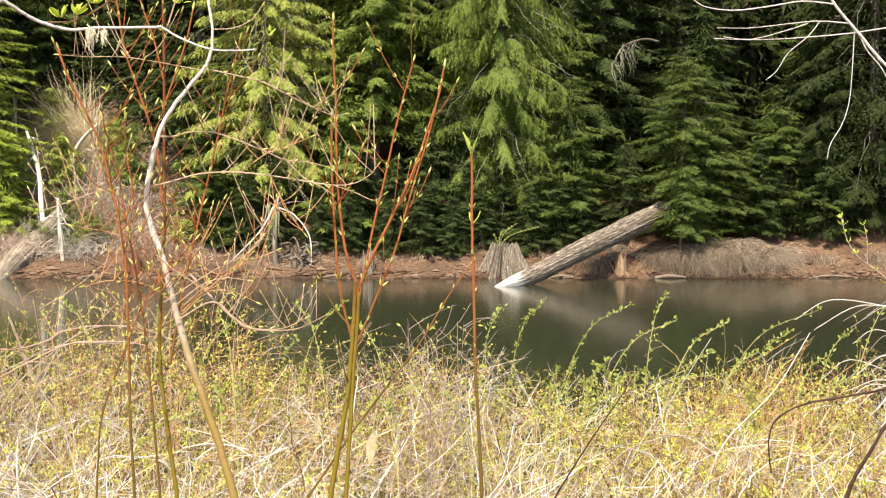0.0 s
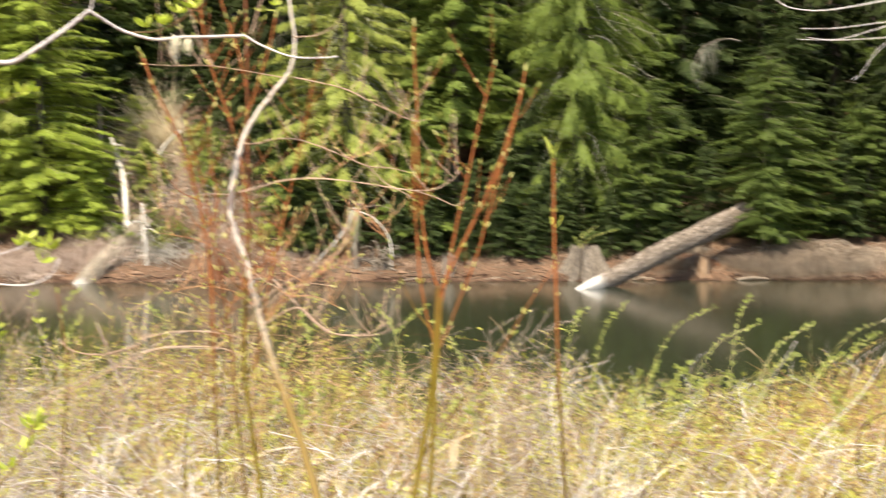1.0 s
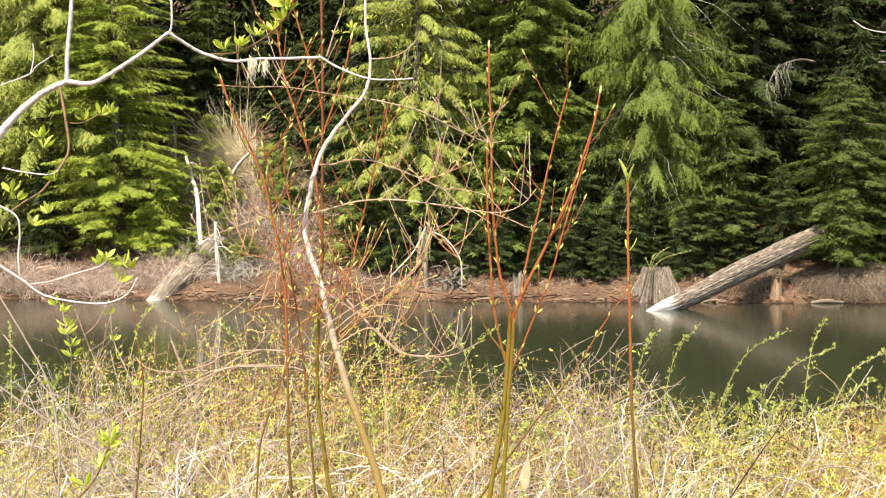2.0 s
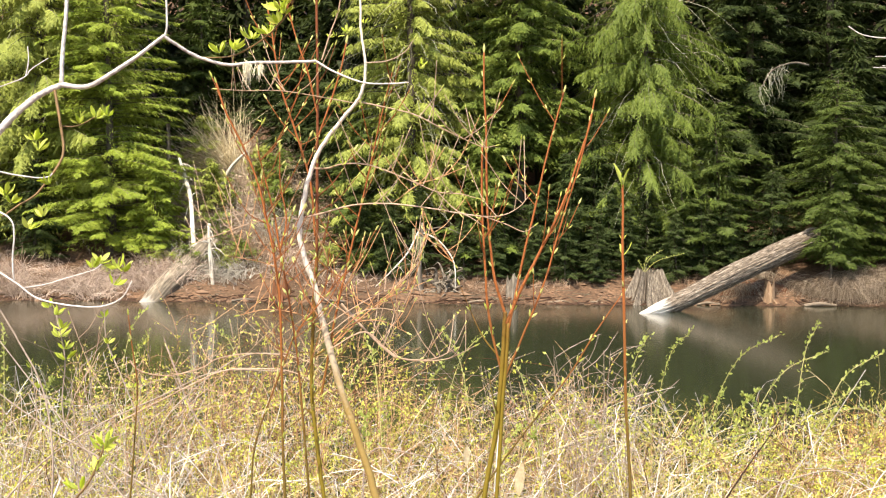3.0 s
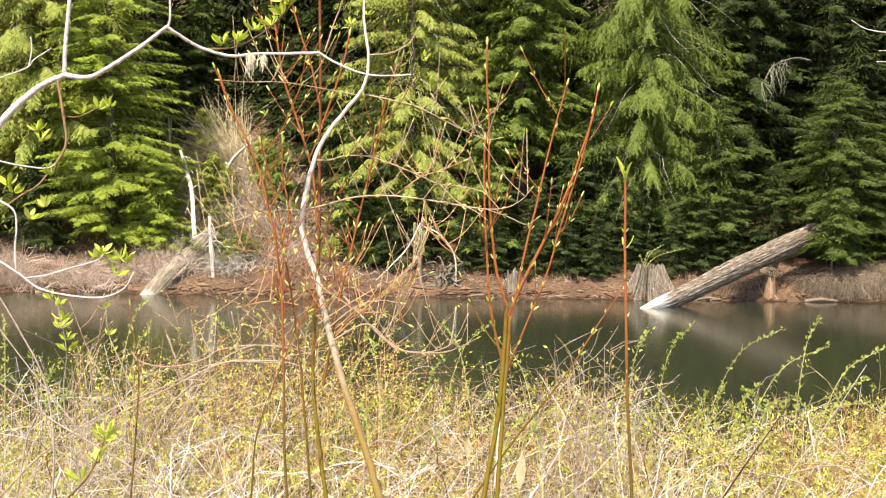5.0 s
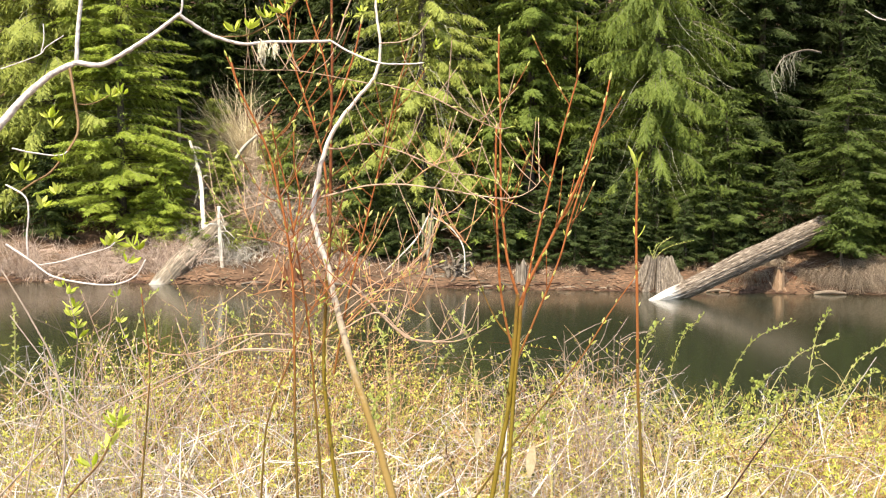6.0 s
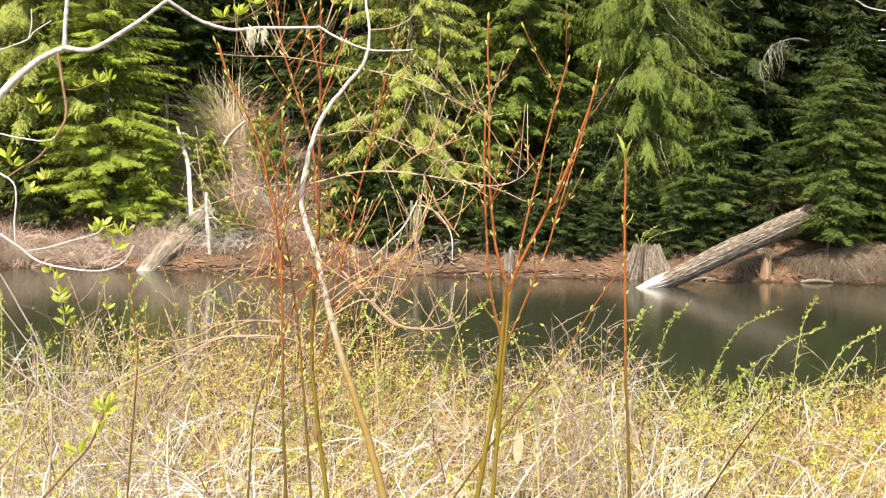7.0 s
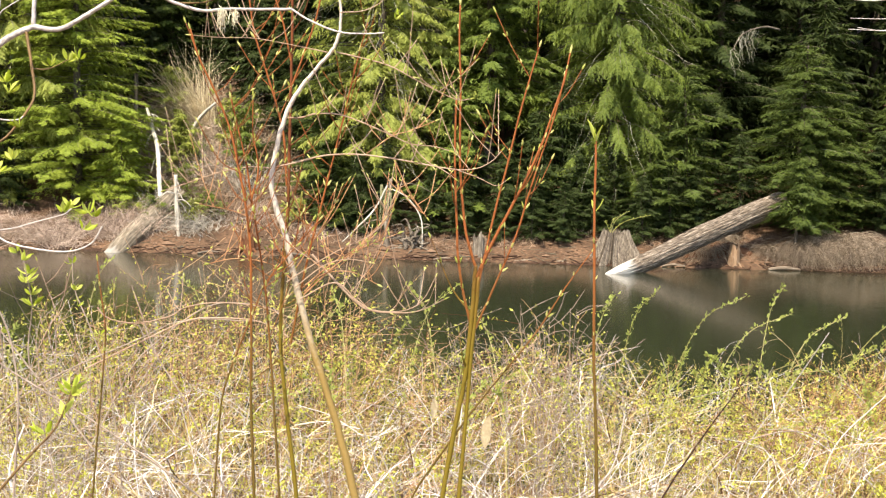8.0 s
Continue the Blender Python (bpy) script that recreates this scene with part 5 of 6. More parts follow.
stem(red_left, "shoot", 0.0019, 0.0015, [(-0.513, 2.700, 2.542), (-0.486, 2.700, 2.617), (-0.470, 2.700, 2.669), (-0.461, 2.700, 2.712)], M_RED, buds=0.06, seed=43)
stem(red_left, "shoot", 0.0024, 0.0010, [(-0.500, 2.650, 2.058), (-0.473, 2.650, 2.205), (-0.441, 2.650, 2.341), (-0.409, 2.650, 2.477), (-0.388, 2.650, 2.571), (-0.367, 2.650, 2.653)], M_RED, buds=0.06, seed=44, twigs=16)
stem(red_left, "shoot", 0.0019, 0.0009, [(-0.623, 2.600, 1.875), (-0.612, 2.600, 1.980), (-0.558, 2.600, 2.126), (-0.537, 2.600, 2.177), (-0.495, 2.600, 2.229), (-0.443, 2.600, 2.291)], M_RED, buds=0.06, seed=45, rooted=True, twigs=16)
stem(red_left, "shoot", 0.0019, 0.0009, [(-0.852, 2.600, 1.844), (-0.840, 2.600, 1.997), (-0.836, 2.600, 2.081), (-0.846, 2.600, 2.154), (-0.852, 2.600, 2.206)], M_RED, buds=0.06, seed=46, rooted=True)

red_mid = thing("red_stem_shrub", (0, 0, 0), "forked red and olive dogwood stems with buds", "shrub")
stem(red_mid, "main_stem", 0.0052, 0.0042, [(-0.211, 2.750, 1.804), (-0.196, 2.750, 1.897), (-0.182, 2.750, 1.973), (-0.174, 2.750, 2.049), (-0.169, 2.750, 2.113), (-0.164, 2.750, 2.205)], M_DOGWOOD, rooted=True, twigs=4)
stem(red_mid, "main_stem", 0.0042, 0.0036, [(-0.183, 2.750, 1.805), (-0.174, 2.750, 1.940), (-0.169, 2.750, 2.027), (-0.162, 2.750, 2.114), (-0.158, 2.750, 2.184)], M_DOGWOOD, rooted=True)
stem(red_mid, "shoot", 0.0031, 0.0016, [(-0.164, 2.750, 2.202), (-0.183, 2.750, 2.264), (-0.191, 2.750, 2.318), (-0.198, 2.750, 2.393), (-0.200, 2.750, 2.479), (-0.201, 2.750, 2.554), (-0.205, 2.750, 2.629), (-0.205, 2.750, 2.698)], M_RED, buds=0.065, seed=49, twigs=4)
stem(red_mid, "shoot", 0.0026, 0.0021, [(-0.171, 2.750, 2.092), (-0.187, 2.750, 2.156), (-0.198, 2.750, 2.221), (-0.202, 2.750, 2.286), (-0.207, 2.750, 2.372), (-0.209, 2.750, 2.447), (-0.208, 2.750, 2.520)], M_RED, buds=0.065, seed=50, twigs=4)
stem(red_mid, "shoot", 0.0036, 0.0016, [(-0.162, 2.750, 2.184), (-0.137, 2.750, 2.243), (-0.105, 2.750, 2.308), (-0.073, 2.750, 2.372), (-0.046, 2.750, 2.436), (-0.025, 2.750, 2.500), (-0.006, 2.750, 2.558), (0.004, 2.750, 2.611)], M_RED, buds=0.065, seed=51, twigs=4)
stem(red_mid, "shoot", 0.0026, 0.0016, [(-0.161, 2.750, 2.157), (-0.148, 2.750, 2.221), (-0.126, 2.750, 2.329), (-0.110, 2.750, 2.393), (-0.089, 2.750, 2.489), (-0.073, 2.750, 2.553), (-0.054, 2.750, 2.622)], M_RED, buds=0.065, seed=52, twigs=4)
stem(red_mid, "shoot", 0.0021, 0.0016, [(-0.169, 2.750, 2.070), (-0.132, 2.750, 2.157), (-0.089, 2.750, 2.265), (-0.068, 2.750, 2.340), (-0.043, 2.750, 2.425), (-0.023, 2.750, 2.489), (-0.002, 2.750, 2.580)], M_RED, buds=0.065, seed=53, twigs=4)
stem(red_mid, "shoot", 0.0021, 0.0010, [(-0.174, 2.750, 1.913), (-0.121, 2.750, 1.984), (-0.046, 2.750, 2.082), (0.007, 2.750, 2.169), (0.055, 2.750, 2.239)], M_RED, buds=0.065, seed=54, rooted=True)

red_single = thing("red_stem_shrub", (0, 0, 0), "single dark red dogwood shoot with a leafing tip", "shrub")
stem(red_single, "shoot", 0.0034, 0.0021, [(0.073, 2.650, 1.832), (0.068, 2.650, 1.941), (0.062, 2.650, 2.044), (0.059, 2.650, 2.168), (0.055, 2.650, 2.322), (0.055, 2.650, 2.394), (0.054, 2.650, 2.445)], M_RED, buds=0.09, seed=55, rooted=True)

dark_twig = thing("dark_shoot", (0, 0, 0), "slender dark brown shoot rising from the thicket", "shrub")
stem(dark_twig, "branch", 0.0025, 0.0010, [(0.299, 3.600, 1.629), (0.374, 3.600, 1.749), (0.442, 3.600, 1.848), (0.493, 3.600, 1.929)], M_DARKTWIG, rooted=True)

right_branch = thing("bare_alder", (0, 0, 0), "overhanging bare whitish alder branches", "shrub")
stem(right_branch, "trunk", 0.016, 0.007, [(1.5, 2.8, 0.7), (1.45, 2.75, 1.6), (1.2, 2.65, 2.25), (0.867, 2.600, 2.548)], M_ALDER, sides=9)
stem(right_branch, "main_stem", 0.0024, 0.0029, [(0.687, 2.600, 2.729), (0.713, 2.600, 2.694), (0.744, 2.600, 2.659), (0.793, 2.600, 2.603), (0.867, 2.600, 2.548)], M_ALDER, sides=10)
stem(right_branch, "twig", 0.0012, 0.0009, [(0.744, 2.600, 2.659), (0.759, 2.600, 2.629), (0.785, 2.600, 2.598), (0.801, 2.600, 2.568)], M_ALDER)
stem(right_branch, "twig", 0.0015, 0.0009, [(0.701, 2.600, 2.711), (0.642, 2.600, 2.716), (0.582, 2.600, 2.707), (0.522, 2.600, 2.700), (0.471, 2.600, 2.706), (0.443, 2.600, 2.722)], M_ALDER)
stem(right_branch, "twig", 0.0012, 0.0006, [(0.728, 2.600, 2.677), (0.673, 2.600, 2.681), (0.623, 2.600, 2.677), (0.552, 2.600, 2.669), (0.490, 2.600, 2.669)], M_ALDER)
stem(right_branch, "twig", 0.0015, 0.0006, [(0.844, 2.600, 2.677), (0.792, 2.600, 2.669), (0.724, 2.600, 2.659), (0.643, 2.600, 2.652), (0.562, 2.600, 2.648), (0.486, 2.600, 2.650)], M_ALDER)
stem(right_branch, "twig", 0.0009, 0.0006, [(0.653, 2.600, 2.677), (0.613, 2.600, 2.664), (0.552, 2.600, 2.649), (0.502, 2.600, 2.653)], M_ALDER)
stem(right_branch, "twig", 0.0009, 0.0006, [(0.673, 2.600, 2.679), (0.653, 2.600, 2.654), (0.618, 2.600, 2.624), (0.598, 2.600, 2.593), (0.579, 2.600, 2.577)], M_ALDER)
stem(right_branch, "twig", 0.0009, 0.0006, [(0.736, 2.600, 2.669), (0.733, 2.600, 2.598), (0.728, 2.600, 2.538), (0.716, 2.600, 2.498), (0.696, 2.600, 2.463), (0.690, 2.600, 2.435)], M_ALDER)

right_dark = thing("dark_shrub", (0, 0, 0), "bent dark brown branch over the thicket", "shrub")
stem(right_dark, "branch", 0.0024, 0.0012, [(0.841, 2.500, 2.054), (0.771, 2.500, 2.036), (0.704, 2.500, 2.023), (0.645, 2.500, 2.013), (0.606, 2.500, 2.000), (0.577, 2.500, 1.977), (0.568, 2.500, 1.941), (0.573, 2.500, 1.888)], M_DARKTWIG)
stem(right_dark, "branch", 0.0042, 0.0021, [(0.697, 2.500, 1.821), (0.716, 2.500, 1.876), (0.745, 2.500, 1.926), (0.778, 2.500, 1.980), (0.851, 2.500, 2.054)], M_DARKTWIG, rooted=True)
stem(right_dark, "branch", 0.0009, 0.0006, [(0.778, 2.500, 1.980), (0.749, 2.500, 1.955), (0.706, 2.500, 1.926)], M_DARKTWIG)

pale_left = thing("bare_shrub", (0, 0, 0), "slender pale shoots leaning over the thicket", "shrub")
stem(pale_left, "shoot", 0.0028, 0.0017, [(-1.232, 3.200, 1.684), (-1.226, 3.200, 1.847), (-1.249, 3.200, 1.989), (-1.302, 3.200, 2.093), (-1.374, 3.200, 2.209)], M_PALESHOOT, rooted=True)
stem(pale_left, "shoot", 0.0022, 0.0012, [(-1.026, 3.200, 1.701), (-1.157, 3.200, 1.861), (-1.263, 3.200, 1.989), (-1.355, 3.200, 2.105)], M_PALESHOOT, rooted=True)
stem(pale_left, "shoot", 0.0021, 0.0016, [(-0.851, 3.000, 1.748), (-1.011, 3.000, 1.848), (-1.160, 3.000, 1.931), (-1.285, 3.000, 2.014)], M_PALESHOOT, rooted=True)
stem(pale_left, "shoot", 0.0024, 0.0012, [(-1.216, 3.400, 1.641), (-1.257, 3.400, 1.812), (-1.277, 3.400, 1.922), (-1.269, 3.400, 2.033), (-1.290, 3.400, 2.142)], M_PALESHOOT, rooted=True)
stem(pale_left, "shoot", 0.0018, 0.0012, [(-1.047, 3.400, 1.644), (-1.074, 3.400, 1.843), (-1.122, 3.400, 1.979), (-1.163, 3.400, 2.075), (-1.170, 3.400, 2.143)], M_PALESHOOT, rooted=True)
stem(pale_left, "shoot", 0.0025, 0.0013, [(-0.858, 3.600, 1.604), (-0.945, 3.600, 1.784), (-1.018, 3.600, 1.898), (-1.061, 3.600, 2.013), (-1.083, 3.600, 2.071)], M_PALESHOOT, rooted=True)
stem(pale_left, "shoot", 0.0024, 0.0012, [(-1.360, 3.300, 1.660), (-1.331, 3.300, 1.828), (-1.302, 3.300, 1.909), (-1.315, 3.300, 2.029)], M_PALESHOOT, rooted=True)
stem(pale_left, "shoot", 0.0024, 0.0012, [(-1.429, 3.300, 1.658), (-1.303, 3.300, 1.788), (-1.165, 3.300, 1.884), (-0.988, 3.300, 1.967), (-0.866, 3.300, 2.021), (-0.706, 3.300, 2.023)], M_PALESHOOT, rooted=True)
stem(pale_left, "shoot", 0.0018, 0.0012, [(-1.112, 3.300, 1.665), (-1.002, 3.300, 1.887), (-0.934, 3.300, 1.967), (-0.812, 3.300, 2.055), (-0.699, 3.300, 2.065)], M_PALESHOOT, rooted=True)
stem(pale_left, "shoot", 0.0018, 0.0012, [(-0.521, 3.300, 1.677), (-0.521, 3.300, 1.789), (-0.494, 3.300, 1.846), (-0.415, 3.300, 1.837), (-0.304, 3.300, 1.815)], M_PALESHOOT, rooted=True)

fore_arch = thing("bent_shrub", (0, 0, 0), "tan arching twigs bent low over the thicket", "shrub")
stem(fore_arch, "bent_twig", 0.0020, 0.0010, [(-1.072, 3.200, 1.913), (-0.950, 3.200, 1.976), (-0.834, 3.200, 2.032), (-0.749, 3.200, 2.040), (-0.673, 3.200, 2.035), (-0.618, 3.200, 2.010), (-0.575, 3.200, 1.982)], M_TANTWIG, buds=0.09, seed=78, size=0.7, twigs=5)
stem(fore_arch, "bent_twig", 0.0019, 0.0010, [(-1.011, 3.100, 2.067), (-0.996, 3.100, 2.049), (-0.966, 3.100, 2.037), (-0.913, 3.100, 2.035), (-0.846, 3.100, 2.053), (-0.815, 3.100, 2.072), (-0.741, 3.100, 2.085), (-0.645, 3.100, 2.078), (-0.589, 3.100, 2.059)], M_TANTWIG, buds=0.09, seed=79, size=0.7, twigs=5)
stem(fore_arch, "bent_twig", 0.0011, 0.0006, [(-0.722, 3.000, 2.007), (-0.758, 3.000, 1.989), (-0.813, 3.000, 1.979), (-0.875, 3.000, 1.967)], M_TANTWIG, buds=0.09, seed=80, size=0.7, twigs=5)
stem(fore_arch, "bent_twig", 0.0012, 0.0007, [(-0.921, 3.100, 1.990), (-0.878, 3.100, 2.007), (-0.789, 3.100, 1.995), (-0.739, 3.100, 1.981)], M_TANTWIG, buds=0.09, seed=81, size=0.7, twigs=5)
stem(fore_arch, "bent_twig", 0.0025, 0.0009, [(-0.488, 2.800, 2.216), (-0.437, 2.800, 2.161), (-0.399, 2.800, 2.125), (-0.372, 2.800, 2.110), (-0.326, 2.800, 2.106), (-0.277, 2.800, 2.111), (-0.227, 2.800, 2.135)], M_TANTWIG, buds=0.09, seed=82, size=0.7, twigs=5)
stem(fore_arch, "bent_twig", 0.0012, 0.0007, [(-1.180, 3.300, 1.690), (-1.057, 3.300, 1.806), (-0.934, 3.300, 1.941), (-0.812, 3.300, 2.048), (-0.745, 3.300, 2.114)], M_TANTWIG, buds=0.09, seed=83, size=0.7, twigs=5)
stem(fore_arch, "bent_twig", 0.0012, 0.0007, [(-1.360, 3.300, 1.686), (-1.262, 3.300, 1.829), (-1.206, 3.300, 1.964), (-1.164, 3.300, 2.044), (-1.139, 3.300, 2.131)], M_TANTWIG, buds=0.09, seed=84, size=0.7, twigs=5)
stem(fore_arch, "bent_twig", 0.0012, 0.0007, [(-1.044, 3.300, 1.693), (-1.090, 3.300, 1.832), (-1.137, 3.300, 1.965), (-1.178, 3.300, 2.044), (-1.220, 3.300, 2.150)], M_TANTWIG, buds=0.09, seed=85, size=0.7, twigs=5)
stem(fore_arch, "bent_twig", 0.0024, 0.0013, [(0.50, 4.5, 1.47), (0.572, 4.5, 1.547), (0.695, 4.5, 1.592), (0.79, 4.5, 1.592), (0.888, 4.5, 1.547), (0.958, 4.5, 1.475)], M_PALESHOOT)
rosette(alder, (-0.944, 2.400, 2.501), (0.2, 0, 0.8), 1, 7, 0.80)
rosette(alder, (-0.951, 2.400, 2.519), (-0.1, 0, 0.8), 2, 7, 0.80)
rosette(alder, (-0.822, 2.400, 2.560), (-0.5, 0, 0.8), 3, 7, 0.80)
rosette(alder, (-0.842, 2.400, 2.556), (0.4, 0, 0.8), 4, 7, 0.80)
rosette(alder, (-0.871, 2.400, 2.547), (0.0, 0, 0.8), 5, 7, 0.80)
rosette(alder, (-0.905, 2.320, 2.388), (-0.4, 0, 0.8), 6, 6, 0.75)
rosette(alder, (-0.931, 2.320, 2.369), (0.5, 0, 0.8), 7, 6, 0.75)
rosette(alder, (-0.960, 2.320, 2.412), (0.1, 0, 0.8), 8, 6, 0.75)
rosette(alder, (-0.969, 2.320, 2.424), (-0.2, 0, 0.8), 9, 6, 0.75)
rosette(alder, (-0.892, 2.320, 2.442), (-0.6, 0, 0.8), 10, 6, 0.75)
rosette(alder, (-0.802, 2.300, 2.314), (0.2, 0, 0.8), 11, 6, 0.75)
rosette(alder, (-0.814, 2.300, 2.305), (-0.1, 0, 0.8), 12, 6, 0.75)
rosette(alder, (-0.771, 2.300, 2.305), (-0.5, 0, 0.8), 13, 6, 0.75)
rosette(alder, (-0.781, 2.300, 2.278), (0.4, 0, 0.8), 14, 6, 0.75)
rosette(alder, (-0.762, 2.300, 2.299), (0.0, 0, 0.8), 15, 6, 0.75)
rosette(alder, (-0.626, 2.400, 2.664), (-0.4, 0, 0.8), 16, 7, 0.85)
rosette(alder, (-0.603, 2.400, 2.669), (0.5, 0, 0.8), 17, 7, 0.85)
rosette(alder, (-0.572, 2.400, 2.687), (0.1, 0, 0.8), 18, 7, 0.85)
rosette(alder, (-0.543, 2.400, 2.696), (-0.2, 0, 0.8), 19, 7, 0.85)
rosette(alder, (-0.509, 2.320, 2.702), (-0.6, 0, 0.8), 20, 8, 0.95)
rosette(alder, (-0.498, 2.320, 2.718), (0.2, 0, 0.8), 21, 8, 0.95)
rosette(alder, (-0.505, 2.320, 2.725), (-0.1, 0, 0.8), 22, 8, 0.95)
rosette(alder, (-0.486, 2.320, 2.738), (-0.5, 0, 0.8), 23, 8, 0.95)
rosette(arch, (-0.411, 2.600, 2.736), (0.4, 0, 0.8), 24, 5, 0.50)
rosette(arch, (-0.442, 2.600, 2.721), (0.0, 0, 0.8), 25, 5, 0.50)
rosette(arch, (-0.463, 2.600, 2.713), (-0.4, 0, 0.8), 26, 5, 0.50)
rosette(arch, (-0.311, 2.600, 2.653), (0.5, 0, 0.8), 27, 5, 0.50)
rosette(arch, (-0.304, 2.600, 2.660), (0.1, 0, 0.8), 28, 5, 0.50)
piece("leaf", LEAF_TIP, red_single, (0.053, 2.650, 2.444), (-0.42, -0.1, 1), 0.5, 1.0)
piece("leaf", LEAF_TIP, red_single, (0.055, 2.650, 2.440), (0.36, 0.1, 1), -0.8, 0.85)
piece("leaf", LEAF_TIP, red_single, (0.054, 2.648, 2.440), (0.02, -0.3, 1), 1.7, 0.7)
rosette(arch, (-0.499, 2.600, 2.662), (-0.6, 0, 0.8), 30, 3, 0.40)
rosette(arch, (-0.453, 2.600, 2.481), (0.2, 0, 0.8), 31, 3, 0.40)
rosette(arch, (-0.599, 2.600, 2.559), (-0.1, 0, 0.8), 32, 3, 0.40)
rosette(red_single, (0.055, 2.650, 2.317), (0, 0, 1.6), 99, 2, 0.8)
near_shoot = thing("leafy_shoot", (0, 0, 0), "young leafy shoot in front of the thicket", "shrub")
stem(near_shoot, "main_stem", 0.0022, 0.0014, [(-0.865, 2.300, 1.907), (-0.826, 2.300, 1.950), (-0.805, 2.300, 1.993), (-0.795, 2.300, 2.021)], M_BROWNTWIG, rooted=True)
rosette(near_shoot, (-0.795, 2.300, 2.016), (-0.5, 0, 0.8), 33, 5, 1.00)
rosette(near_shoot, (-0.799, 2.300, 2.007), (0.4, 0, 0.8), 34, 5, 1.00)
rosette(near_shoot, (-0.812, 2.300, 1.971), (0.0, 0, 0.8), 35, 5, 1.00)
rosette(near_shoot, (-0.840, 2.300, 1.941), (-0.4, 0, 0.8), 36, 5, 1.00)
rosette(pale_left, (-1.294, 3.400, 2.140), (0.5, 0, 0.8), 37, 5, 1.10)
rosette(pale_left, (-1.277, 3.400, 2.108), (0.1, 0, 0.8), 38, 5, 1.10)
rosette(pale_left, (-1.269, 3.400, 2.057), (-0.2, 0, 0.8), 39, 5, 1.10)
rosette(pale_left, (-1.305, 3.400, 2.159), (-0.6, 0, 0.8), 40, 5, 1.10)
rosette(pale_left, (-1.286, 3.400, 2.087), (0.2, 0, 0.8), 41, 5, 1.10)
rosette(pale_left, (-1.266, 3.400, 2.033), (-0.1, 0, 0.8), 42, 5, 1.10)
rosette(pale_left, (-1.315, 3.300, 2.023), (-0.5, 0, 0.8), 43, 4, 0.70)
rosette(pale_left, (-1.304, 3.300, 1.976), (0.4, 0, 0.8), 44, 4, 0.70)
rosette(pale_left, (-1.129, 3.300, 2.082), (0.0, 0, 0.8), 45, 4, 0.70)
rosette(pale_left, (-1.136, 3.300, 2.144), (-0.4, 0, 0.8), 46, 4, 0.70)
rosette(pale_left, (-1.123, 3.300, 2.045), (0.5, 0, 0.8), 47, 4, 0.70)
rosette(pale_left, (-1.069, 3.300, 1.979), (0.1, 0, 0.8), 48, 4, 0.70)
piece("dry_leaf", LEAF_DRY, red_mid, (-0.136, 2.750, 1.854), (0.15, 0.1, 1), 0.5, 0.95, "pale dry leaf")
piece("dry_leaf", LEAF_DRY, red_mid, (-0.239, 2.750, 1.909), (0.0, 0.3, 1), 0.3, 0.6, "pale dry leaf")


# ---- shoots and dead stems in the thicket ----
def leafy_shoot(x, y, z, tip, seed):
    """A bright shoot that arches out of the thicket, with small leaves all along it."""
    r = np.random.default_rng(seed)
    g = float(height(x, y)) - 0.03
    ob = thing("leafy_shoot", (x, y, g), "arching shoot with small fresh green leaves", "shrub", "leafy shoots at the water's edge")
    dx, dy, dz = tip
    up = z - g
    pts = [(0, 0, 0), (dx * 0.05, dy * 0.1, up * 0.55), (dx * 0.15, dy * 0.2, up), (dx * 0.5, dy * 0.6, up + dz * 0.72), (dx, dy, up + dz)]
    shoot = stem(ob, "main_stem", 0.0034, 0.0012, pts, M_SHOOT, sides=5)
    for p in curve_through(pts[2:], 8):
        if r.uniform() < 0.92:
            for q in range(int(r.integers(2, 6))):
                d = unit(np.array([dx, dy, dz]) / (abs(dx) + abs(dz) + 0.1) * 0.5 + r.normal(0, 0.6, 3) + np.array([0, 0, 0.4]))
                piece("leaf", SMALL_LEAF, shoot, p + r.normal(0, 0.006, 3), d, r.uniform(0, 6), r.uniform(0.6, 1.4))
    return ob


def dead_stem(x, y, top, lean, radius, seed, label="bleached dead stem standing in the thicket"):
    r = np.random.default_rng(seed)
    g = float(height(x, y)) - 0.03
    ob = thing("dead_sapling", (x, y, g), label, "dead shrub", "bleached stems in the thicket")
    h = top - g
    lx, ly = lean
    stem(ob, "stalk", radius, radius * 0.45, [(0, 0, 0), (lx * 0.2, ly * 0.2, h * 0.4), (lx * 0.35 + r.normal(0, 0.03), ly * 0.4, h * 0.58), (lx * 0.62 + r.normal(0, 0.035), ly * 0.6, h * 0.78), (lx, ly, h)], M_DEADSTEM, sides=5)
    for k in range(int(r.integers(1, 4))):
        s = r.uniform(0.4, 0.9)
        a = np.array([lx * s * s, ly * s * s, h * s])
        d = np.array([r.normal(0, 0.16), r.normal(0, 0.1), r.uniform(0.02, 0.22)])
        stem(ob, "twig", radius * 0.5, radius * 0.3, [a, a + d * 0.5 + [0, 0, 0.02], a + d], M_DEADSTEM, sides=4)
    return ob


